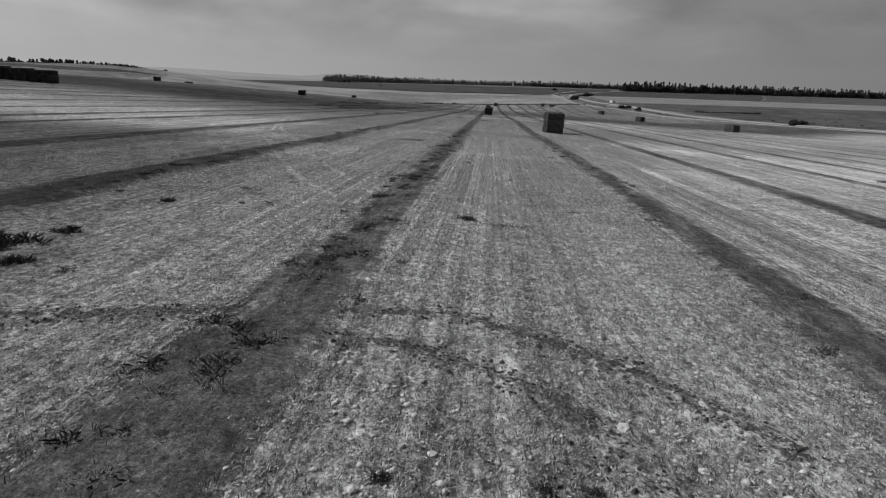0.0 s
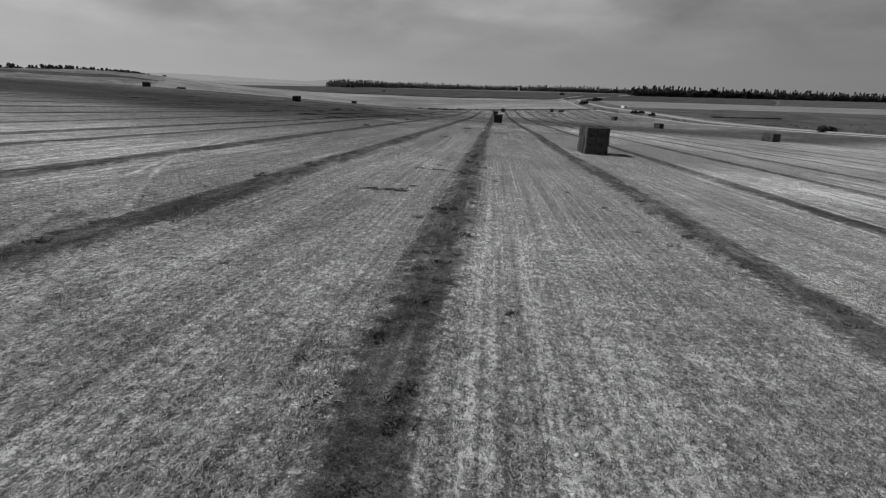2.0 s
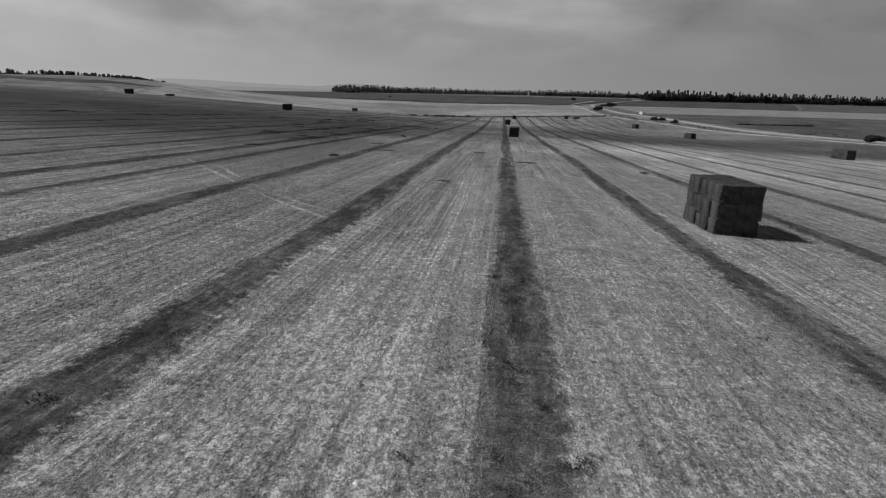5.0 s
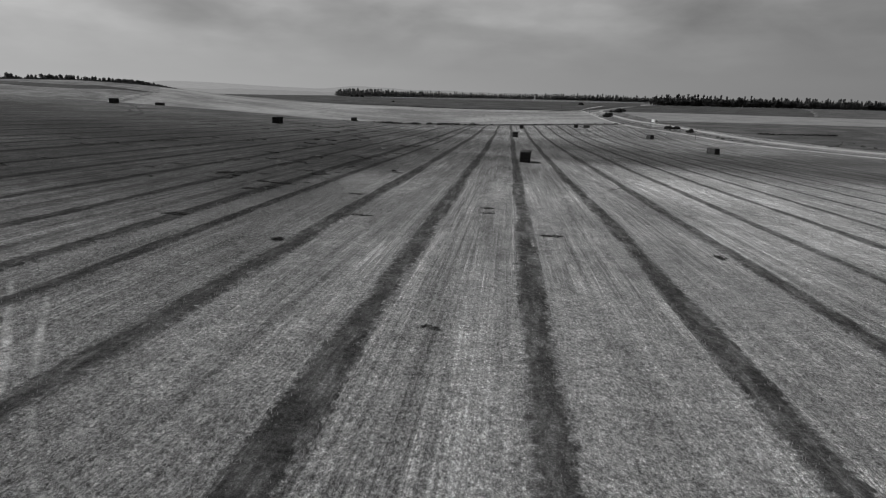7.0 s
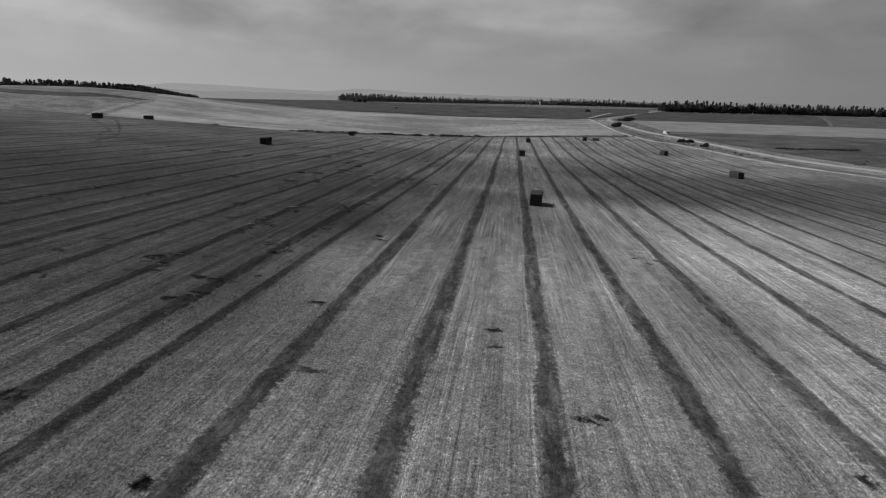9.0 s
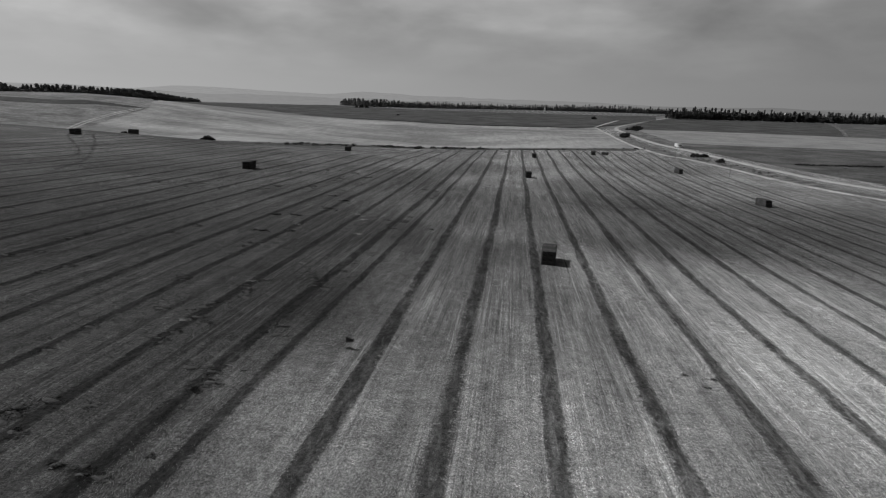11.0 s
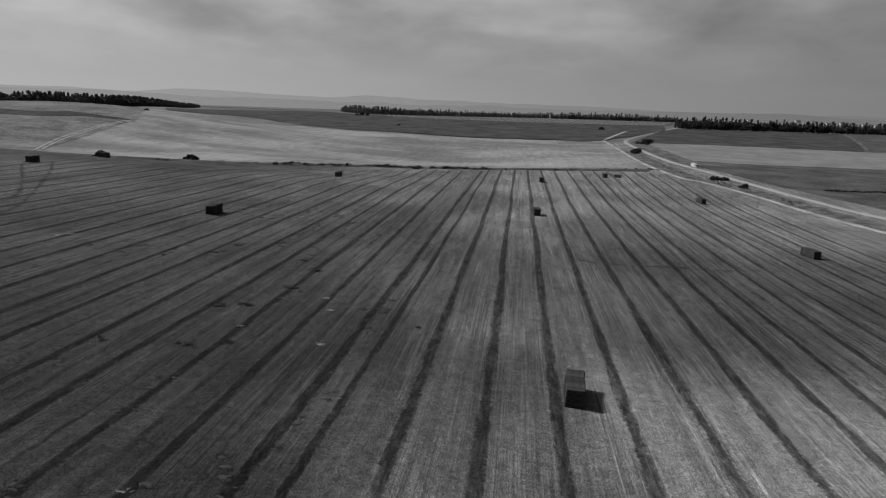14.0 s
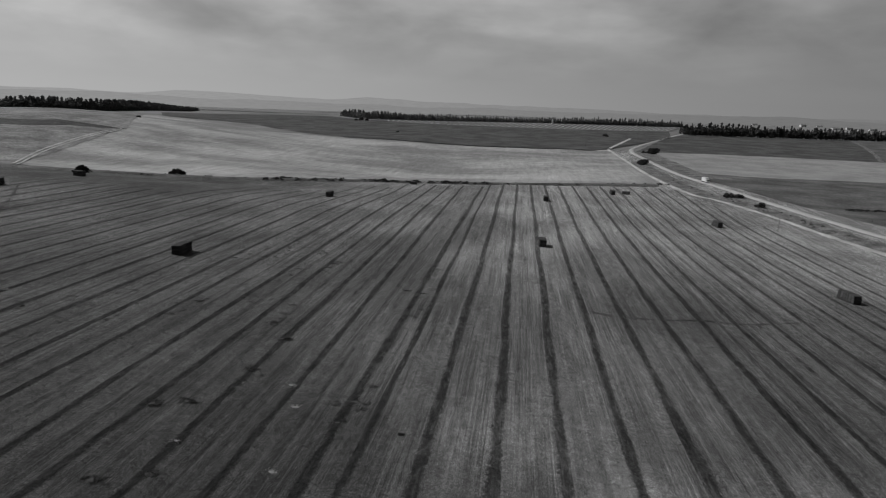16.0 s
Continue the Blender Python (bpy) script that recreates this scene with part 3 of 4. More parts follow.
def stack(x, y, turn, rows=5, tiers=3, label="", seed=0, tall=1.0):
    """Bales laid crosswise, rows long and tiers high."""
    rnd = random.Random(seed)
    e = new("bale_stack")
    e.matrix_world = pose(x, y, land(x, y) - 0.05, 0, 0, turn)
    for r in range(rows):
        for t in range(tiers):
            b = new("bale", BALES[rnd.randrange(4)])
            b.parent = e
            b.matrix_local = pose(rnd.uniform(-0.10, 0.10) + (0.06 if t == tiers - 1 else 0), (r - (rows - 1) / 2) * (BL - 0.05) + rnd.uniform(-0.03, 0.03), (BH / 2 + t * (BH - 0.045)) * tall + 0.01,
                                  rnd.uniform(-1.2, 1.2), rnd.uniform(-1, 1), rnd.uniform(-1.6, 1.6)) @ Matrix.Diagonal((1, 1, tall, 1))
    return tagged(e, label or "stack of large dark weathered straw bales on stubble", "bale stack", "bale stacks on the field")


STACKS = [(20.08, 48.55, 0.5, 5, 3), (10.4, 174.2, -4, 6, 3), (9.6, 322.5, 3, 5, 3), (15, 431, 0, 5, 3), (-86.5, 260.5, 2, 6, 3), (-89, 386, 0, 5, 3), (92, 398, 15, 5, 3),
          (93, 290, 12, 6, 3), (95.0, 172, 6, 6, 3), (-197.5, 317.5, 4, 5, 3), (-66, 481, 82, 4, 2), (55.5, 471, 3, 5, 3), (63.8, 474, 60, 4, 2), (-203, 366, 84, 5, 3),
          *((-80.9 - 4.94 * i, 78.0 - 0.1 * i, 88, 5, 3) for i in range(6))]
for i, (x, y, a, r, n) in enumerate(STACKS):
    stack(x, y, a, r, n, seed=i, tall=1.11 if i == 0 else 1.0)


# ---- plants ----
def clump_ball(verts, faces, c, r, rnd, squash=1.0):
    """A small uneven tuft of leaves: a lumpy eight-sided solid."""
    o = len(verts)
    for d in ((1, 0, 0), (-1, 0, 0), (0, 1, 0), (0, -1, 0), (0, 0, 1), (0, 0, -1)):
        s = r * rnd.uniform(0.6, 1.35)
        verts.append((c[0] + d[0] * s + rnd.uniform(-.2, .2) * r, c[1] + d[1] * s + rnd.uniform(-.2, .2) * r, c[2] + d[2] * s * squash + rnd.uniform(-.2, .2) * r))
    for a, b, e in ((0, 2, 4), (2, 1, 4), (1, 3, 4), (3, 0, 4), (2, 0, 5), (1, 2, 5), (3, 1, 5), (0, 3, 5)):
        faces.append((o + a, o + b, o + e))


def tube(verts, faces, p, q, r0, r1, n=6):
    d = (Vector(q) - Vector(p)).normalized()
    a = d.orthogonal().normalized()
    b = d.cross(a)
    o = len(verts)
    for c, r in ((Vector(p), r0), (Vector(q), r1)):
        for i in range(n):
            w = 2 * math.pi * i / n
            verts.append(tuple(c + a * (r * math.cos(w)) + b * (r * math.sin(w))))
    for i in range(n):
        faces.append((o + i, o + (i + 1) % n, o + n + (i + 1) % n, o + n + i))


def conifer_shape(h, rnd, spread=0.17, clumps=58):
    tv, tf, cv, cf = [], [], [], []
    tube(tv, tf, (0, 0, -0.3), (0, 0, h * 0.9), h * 0.016, h * 0.004)
    for i in range(9):
        z = h * rnd.uniform(0.15, 0.8)
        w = rnd.uniform(0, 6.28)
        l = h * spread * (1 - z / h) * 0.8
        tube(tv, tf, (0, 0, z), (l * math.cos(w), l * math.sin(w), z + l * 0.3), h * 0.006, h * 0.002, 4)
    for i in range(clumps):
        u = rnd.random() ** 0.8
        z = h * (0.05 + 0.95 * u)
        r = h * spread * (1 - u) ** 0.75 * math.sqrt(rnd.random()) + 0.1
        w = rnd.uniform(0, 6.28)
        clump_ball(cv, cf, (r * math.cos(w), r * math.sin(w), z), h * rnd.uniform(0.03, 0.058), rnd, 1.6)
    return tv, tf, cv, cf


def bush_shape(h, rnd, wide=0.8, clumps=520, leaf=0.07):
    """A dense shrub whose leaves reach the ground."""
    tv, tf, cv, cf = [], [], [], []
    for i in range(6):
        w = rnd.uniform(0, 6.28)
        tube(tv, tf, (0, 0, -0.2), (wide * h * 0.4 * math.cos(w), wide * h * 0.4 * math.sin(w), h * rnd.uniform(0.4, 0.7)), h * 0.03, h * 0.01, 5)
    lobes = [(wide * h * 0.62 * math.sqrt(rnd.random()), rnd.uniform(0, 6.28), h * rnd.uniform(0.22, 0.3)) for _ in range(11)]
    for i in range(clumps):
        r, w, s = lobes[i % 11]
        z0 = h * (0.62 - 0.38 * (r / (wide * h * 0.62)) ** 2)
        d = Vector((rnd.gauss(0, 1), rnd.gauss(0, 1), rnd.gauss(0, 1))).normalized() * s * rnd.uniform(0.45, 1.05)
        clump_ball(cv, cf, (r * math.cos(w) + d.x, r * math.sin(w) + d.y, max(z0 + d.z, h * 0.05 * rnd.random())), h * rnd.uniform(0.5, 1.15) * leaf, rnd)
    return tv, tf, cv, cf


def round_shape(h, rnd, wide=0.5, clumps=90, leaf=0.07):
    tv, tf, cv, cf = [], [], [], []
    tube(tv, tf, (0, 0, -0.3), (0, 0, h * 0.45), h * 0.03, h * 0.016)
    for i in range(8):
        w = rnd.uniform(0, 6.28)
        tube(tv, tf, (0, 0, h * rnd.uniform(0.15, 0.42)), (wide * h * 0.6 * math.cos(w), wide * h * 0.6 * math.sin(w), h * rnd.uniform(0.5, 0.8)), h * 0.014, h * 0.005, 4)
    lobes = [(wide * h * rnd.uniform(0.1, 0.6), rnd.uniform(0, 6.28), h * rnd.uniform(0.35, 0.8), h * rnd.uniform(0.16, 0.28)) for _ in range(9)]
    for i in range(clumps):
        r, w, z, s = lobes[i % 9]
        d = Vector((rnd.gauss(0, 1), rnd.gauss(0, 1), rnd.gauss(0, 1))).normalized() * s * rnd.uniform(0.5, 1.05)
        zz = max(z + d.z, h * 0.04)
        clump_ball(cv, cf, (r * math.cos(w) + d.x, r * math.sin(w) + d.y, zz), h * rnd.uniform(0.5, 1.2) * leaf, rnd)
    return tv, tf, cv, cf


def plant(name, shape, material, label, category, group=""):
    tv, tf, cv, cf = shape
    e = new(name)
    mesh_object("trunk", tv, tf, MAT_BARK, e)
    mesh_object("crown", cv, cf, material, e)
    return tagged(e, label, category, group)


rnd = random.Random(7)
CONIFERS = [conifer_shape(h, rnd, s) for h, s in ((16, 0.17), (18, 0.15), (13, 0.2), (20, 0.14), (15, 0.22))]
ROUNDS = [round_shape(h, rnd, w) for h, w in ((14, 0.5), (11, 0.6))]


def wood(front, depth, height, label, seed, gap=5.0, round_share=0.15, rows=2, leaf=MAT_LEAF, wide=1.0, short=0.74):
    """A wood: its front row tree by tree, what stands behind it as one mass of trunks and crowns."""
    rnd = random.Random(seed)
    length = sum((Vector(q) - Vector(p)).length for p, q in zip(front, front[1:]))
    n = int(length / gap)
    protos = {}
    line = along(front, n)
    bv, bf, sv, sf = [], [], [], []
    for i, p in enumerate(line):
        for r in range(rows):
            kind = rnd.randrange(5) if rnd.random() > round_share else 5 + rnd.randrange(2)
            shape = CONIFERS[kind] if kind < 5 else ROUNDS[kind - 5]
            base_h = (16, 18, 13, 20, 15, 14, 11)[kind]
            f = height(i / (n - 1)) / 16 * rnd.uniform(short, 1.0)
            q = p + Vector((rnd.uniform(-2, 2), rnd.uniform(-4, 4) + r * depth / rows))
            m = Matrix.Translation((q.x, q.y, land(q.x, q.y) - 0.1)) @ Matrix.Rotation(rnd.uniform(0, 6.28), 4, "Z") @ Matrix.Diagonal((f * wide * rnd.uniform(1.3, 1.9), f * wide * rnd.uniform(1.3, 1.9), f, 1))
            if r == 0 and i % 3 == 0:
                if kind not in protos:
                    protos[kind] = plant("conifer" if kind < 5 else "tree", shape, leaf, label if kind < 5 else "dark broad-leaved tree among conifers", "tree", "trees at the edge of the wood")
                    protos[kind].matrix_world = m
                else:
                    o = copy_thing(protos[kind], m)
                    o.matrix_basis = m
            else:
                tv, tf, cv, cf = shape
                for src_v, src_f, dv, df in ((tv, tf, sv, sf), (cv, cf, bv, bf)):
                    o = len(dv)
                    a = np.array(src_v)
                    mm = np.array(m)
                    dv.extend((a @ mm[:3, :3].T + mm[:3, 3]).tolist())
                    df.extend([tuple(o + k for k in face) for face in src_f])
    if bv:
        e = new("woodland")
        mesh_object("trunks", sv, sf, MAT_BARK, e)
        mesh_object("crowns", bv, bf, leaf, e)
        tagged(e, "dense dark conifer wood round its tallest edge trees", "wood", kind="stuff")


wood([(-905, 700), (-835, 790), (-765, 865), (-700, 985), (-735, 1150), (-800, 1330), (-904, 1628)], 40, lambda u: 20 - 11 * u, "dark conifer at the edge of the western wood", 11, 2.6, 0.2, 3, leaf=MAT_PALE_HAZY, wide=1.25, short=0.9)
wood([(-385, 1340), (-290, 1220), (-133, 1235), (87, 1348), (345, 1440)], 60, lambda u: 11.8 + 1.8 * math.sin(u * 9), "dark conifer in the row behind the orchard", 12, 2.5, 0.12, leaf=MAT_PALE_HAZY, wide=0.95)
wood([(262, 1100), (437, 1144), (640, 1195), (980, 1290)], 60, lambda u: 16.8 - 3 * u, "tall dark conifer in the wood beyond the road", 13, 2.7, 0.1, wide=0.95)

BUSHES = [(-254, 427, 7.0, 0.75), (-208, 450, 6.0, 0.95), (104, 640, 6.5, 1.1), (109, 648, 6.0, 1.1), (125, 482, 4.0, 1.3), (130, 480, 3.4, 1.3), (132, 454, 4.2, 0.9), (-420, 717, 3.4, 1.1),
          (133, 735, 5, 1.3), (138, 760, 6, 1.0), (127, 742, 4, 1.4), (145, 770, 5, 1.2), (141, 748, 4, 1.5), (117, 965, 7, 0.8), (-162, 876, 4, 0.9), (-287, 1143, 9, 0.6), (-276, 1140, 7, 0.6), (-295, 1135, 6, 0.6), (192, 325, 5.5, 0.7), (204, 340, 5, 0.9)]
rnd = random.Random(21)
for x, y, h, w in BUSHES:
    b = plant("bush", bush_shape(h, rnd, w, 760, 0.085), MAT_BUSH, "dense dark rounded bush at the field's edge", "bush", "bushes round the field")
    b.location = (x, y, land(x, y) - h * 0.2)

rnd = random.Random(22)
for i in range(34):
    u = i / 20
    x, y = 178.9 + u * 34.5, 459.2 + u * 6.6 + rnd.uniform(-1, 1)
    b = plant("hedge_bush", bush_shape(rnd.uniform(1.0, 1.8), rnd, 1.5, 110, 0.11), MAT_BUSH, "low dark hedge bush across the meadow", "bush", "hedge across the meadow")
    b.location = (x, y, land(x, y) - 0.1)
for i in range(60):
    t = rnd.random()
    p = along(TRACK[3:10], 50)[int(t * 49)]
    x, y = p.x + rnd.uniform(3, 13), p.y + rnd.uniform(-3, 3)
    b = plant("shrub", bush_shape(rnd.uniform(0.5, 1.3), rnd, 1.2, 90, 0.12), MAT_PALE_HAZY, "small weedy shrub on the road verge", "shrub", "shrubs on the verge")
    b.location = (x, y, land(x, y) - 0.05)

for i in range(40):
    x, y = rnd.uniform(168, 300), rnd.uniform(330, 455)
    b = plant("shrub", bush_shape(rnd.uniform(0.6, 1.5), rnd, 1.6, 90, 0.12), MAT_PALE_HAZY, "low pale shrub in the dry meadow", "shrub", "shrubs in the meadow")
    b.location = (x, y, land(x, y) - 0.05)

BANK = [(-345, 446), (-209, 441), (-144, 458), (-80, 489), (-6, 504), (31, 508), (87, 514), (99, 524)]
bank_line = along(BANK, 200)
for i in range(190):
    p = bank_line[rnd.randrange(85, 150) if i % 2 else rnd.randrange(30, 199)]
    b = plant("shrub", bush_shape(rnd.uniform(0.7, 1.6) * (1.5 if i % 2 else 1.0), rnd, 1.5, 70, 0.13), MAT_BUSH, "low dry weeds on the boundary bank", "shrub", "weeds on the boundary bank")
    x, y = p.x + rnd.uniform(-3, 3), p.y + rnd.gauss(0, 2.6)
    b.location = (x, y, land(x, y) + 0.2)

# ---- distant ridges, hazy paleness painted as a glow ----
def ridge(dist, height, tone, seed, lo=-70, hi=60):
    vs = []
    n = 140
    for i in range(n):
        a = radians(lo + (hi - lo) * i / (n - 1))
        h = height(lo + (hi - lo) * i / (n - 1)) + dist * 0.0042 * noise.fractal((a * 7, seed, 0), 0.9, 2.0, 5)
        x, y = dist * math.sin(a), dist * math.cos(a)
        vs += [(x, y, -120), (x, y, h)]
    fs = [(2 * i, 2 * i + 2, 2 * i + 3, 2 * i + 1) for i in range(n - 1)]
    return tagged(mesh_object("backdrop_ridge", vs, fs, haze_glow("haze_glow", tone)), "horizon ridge, its hazy paleness a painted glow", "ridge", kind="structure")


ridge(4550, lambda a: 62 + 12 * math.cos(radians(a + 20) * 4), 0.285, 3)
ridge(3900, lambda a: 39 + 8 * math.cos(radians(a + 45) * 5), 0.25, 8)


# ---- straw, regrowth and stones close to the camera's way ----
def scatter_blades(name, n, xr, yr, length, width, upright, material, label, seed, keep, clump=0):
    """Single straws: some stand in the drill rows, most lie about."""
    g = np.random.default_rng(seed)
    x = g.uniform(*xr, n)
    y = g.uniform(*yr, n)
    ok = keep(x, y, g)
    x, y = x[ok], y[ok]
    n = len(x)
    up = g.random(n) < upright
    if clump:
        # weeds grow in uneven tussocks
        cx, cy, cs = g.normal(sum(xr) / 2, 0.42, clump), g.uniform(*yr, clump), g.uniform(0.05, 0.3, clump)
        c = g.integers(0, clump, n)
        far = g.random(n) < 0.7
        x = np.where(far, np.clip(cx[c] + g.normal(0, 1, n) * cs[c], xr[0], xr[1]), x)
        y = np.where(far, np.clip(cy[c] + g.normal(0, 1.3, n) * cs[c], yr[0], yr[1]), y)
    else:
        x = np.clip(np.where(up, np.round(x / 0.17) * 0.17 + g.normal(0, 0.045, n), x), xr[0], xr[1])
    # heights from a one-metre grid
    hx, hy = np.arange(xr[0] - 1, xr[1] + 3), np.arange(yr[0] - 1, yr[1] + 3)
    hz = np.array([[land(a, b) for a in hx] for b in hy])
    fx, fy = x - hx[0], y - hy[0]
    ix, iy = fx.astype(int), fy.astype(int)
    fx, fy = fx - ix, fy - iy
    z = (hz[iy, ix] * (1 - fx) + hz[iy, ix + 1] * fx) * (1 - fy) + (hz[iy + 1, ix] * (1 - fx) + hz[iy + 1, ix + 1] * fx) * fy
    l = g.uniform(*length, n)
    w = g.uniform(*width, n)
    az = np.where(g.random(n) < 0.5, math.pi / 2 + g.normal(0, 0.5, n), g.uniform(0, 6.283, n))
    tilt = np.where(up, g.normal(1.25, 0.25, n), g.normal(0.12, 0.16, n))
    l = np.where(up, l * 0.7, l)
    dx, dy, dz = np.cos(az) * np.cos(tilt), np.sin(az) * np.cos(tilt), np.sin(tilt)
    # the flat side of each straw faces up or towards the side
    sx, sy = -np.sin(az), np.cos(az)
    base = np.stack([x, y, z + 0.012], 1)
    d = np.stack([dx, dy, np.abs(dz)], 1) * l[:, None]
    side = np.stack([sx, sy, np.zeros(n)], 1) * w[:, None]
    co = np.stack([base - side, base + side, base + d], 1).reshape(-1, 3)
    me = bpy.data.meshes.new(name)
    me.vertices.add(3 * n)
    me.vertices.foreach_set("co", co.ravel().astype(np.float32))
    me.loops.add(3 * n)
    me.loops.foreach_set("vertex_index", np.arange(3 * n, dtype=np.int32))
    me.polygons.add(n)
    me.polygons.foreach_set("loop_start", np.arange(0, 3 * n, 3, dtype=np.int32))
    me.update(calc_edges=True)
    me.materials.append(material)
    return tagged(new(name, me), label, "straw", kind="stuff")


SW = np.array(SWATHS)


def off_swath(x):
    return np.abs(x[:, None] - SW[None, :]).min(1)


def keep_pale(x, y, g):
    # straw lies thinner on the western side and in the swaths
    return ((off_swath(x) > 0.75) | (g.random(len(x)) < 0.26)) & (g.random(len(x)) < np.clip(0.08 + 0.92 * (x - 1) / 8, 0.08, 1) + (y > 5))


def keep_dark(x, y, g):
    return off_swath(x) < 1.0 * g.random(len(x)) ** 0.5


scatter_blades("loose_straw", 370000, (1, 20), (-34, 0), (0.03, 0.11), (0.003, 0.007), 0.5, MAT_STRAW, "pale cut straw and stubble stalks on the soil", 1, keep_pale)
scatter_blades("loose_straw", 230000, (-6, 24), (0, 34), (0.06, 0.18), (0.004, 0.008), 0.3, MAT_STRAW_PALE, "pale cut straw and stubble stalks on the soil", 6, keep_pale)


def keep_tousled(x, y, g):
    # long straws lie in drifts
    drift = np.sin(x * 1.9 + 1.3 * np.sin(y * 0.7)) * np.sin(y * 1.3 + 0.8 * np.sin(x * 1.1)) + 0.6 * np.sin(x * 4.3 + y * 3.1)
    return (drift + g.normal(0, 0.5, len(x)) > 0.15) & ((off_swath(x) > 0.7) | (g.random(len(x)) < 0.4))


scatter_blades("long_straw", 60000, (1, 20), (-34, 0), (0.10, 0.30), (0.002, 0.004), 0.12, MAT_STRAW_BRIGHT, "long bleached straws lying in drifts", 21, keep_tousled)
scatter_blades("long_straw", 60000, (-6, 8), (-22, 20), (0.14, 0.38), (0.003, 0.005), 0.3, MAT_STRAW_BRIGHT, "long bleached straws lying in drifts", 22, keep_tousled)
scatter_blades("long_straw", 50000, (6, 22), (0, 36), (0.12, 0.34), (0.003, 0.006), 0.1, MAT_STRAW_BRIGHT, "long bleached straws lying in drifts", 23, keep_tousled)
scatter_blades("loose_straw", 180000, (-22, 38), (25, 110), (0.12, 0.28), (0.007, 0.014), 0.4, MAT_STRAW_PALE, "pale cut straw and stubble stalks on the soil", 2, keep_pale)
for k_, (x0, n) in enumerate(((8.0, 110000), (16.9, 50000), (-0.7, 40000))):
    scatter_blades("regrowth", n, (x0 - 1.2, x0 + 1.2), (-34, 34), (0.04, 0.16), (0.003, 0.007), 0.14, MAT_REGROWTH, "dark weedy regrowth in the swath strip", 13 + k_, keep_dark, 900)


def pebbles(name, n, xr, yr, size, seed):
    rnd = random.Random(seed)
    vs, fs = [], []
    for _ in range(n):
        x, y = rnd.uniform(*xr), rnd.uniform(*yr)
        s = rnd.uniform(0.35, 1) ** 2 * size
        clump_ball(vs, fs, (x, y, land(x, y) + s * 0.2), s, rnd, 0.6)
    return tagged(mesh_object(name, vs, fs, MAT_STONE, smooth=True), "pale pebbles scattered over the stubble", "stones", kind="stuff")


pebbles("pebbles", 4200, (5, 17), (-34, -19), 0.04, 4)
pebbles("pebbles", 420, (8, 15), (-33.6, -27), 0.055, 7)
pebbles("pebbles", 9000, (5.5, 16.5), (-34, -20), 0.021, 8)
pebbles("pebbles", 3600, (-1, 19), (-19, 24), 0.05, 5)


def clods(pts, n, seed):
    """Crumbs of dark soil thrown up along a rut."""
    rnd = random.Random(seed)
    line = along(pts, 200)
    vs, fs = [], []
    for _ in range(n):
        p = line[rnd.randrange(200)]
        x, y = p.x + rnd.gauss(0, 0.13), p.y + rnd.gauss(0, 0.13)
        s = rnd.uniform(0.01, 0.045)
        clump_ball(vs, fs, (x, y, land(x, y) + s * 0.3), s, rnd, 0.7)
    return tagged(mesh_object("soil_clods", vs, fs, MAT_CLOD), "dark crumbled soil along a rut", "soil", kind="stuff")



def stone(x, y, s, rnd):
    bm = bmesh.new()
    bmesh.ops.create_icosphere(bm, subdivisions=2, radius=s)
    o = Vector((x * 5, y * 5, 0))
    for v in bm.verts:
        v.co *= 0.75 + 0.55 * noise.noise(v.co / s * 1.3 + o)
        v.co.z *= 0.55
    me = bpy.data.meshes.new("stone")
    bm.to_mesh(me)
    bm.free()
    me.materials.append(MAT_STONE)
    ob = new("stone", me)
    ob.matrix_world = pose(x, y, land(x, y) + s * 0.18, 0, 0, rnd.uniform(0, 360))
    return tagged(ob, "pale limestone lump lying on the stubble", "stone", "stones on the stubble")


rnd = random.Random(31)
for x, y, s in ((12.5, -31.3, 0.09), (13.3, -30.9, 0.08), (13.8, -31.2, 0.07), (10.2, -31.2, 0.05), (12.9, -29.8, 0.07), (11.2, -30, 0.07), (13.1, -31.9, 0.06), (9.2, -33, 0.07),
                (11.0, -32.7, 0.08), (10.6, -32.1, 0.06), (10.0, -32.7, 0.06), (10.0, -31.9, 0.04), (12.7, -29.4, 0.05), (10.2, -32.1, 0.04), (12.8, -31.3, 0.05), (5.5, 6.9, 0.11),
                (5.6, 7.1, 0.08), (11.7, 8.1, 0.07), (11.5, 7.4, 0.08), (11.6, 7.2, 0.07), (10.1, 6.8, 0.07), (10.15, 6.6, 0.08)):
    stone(x, y, s, rnd)


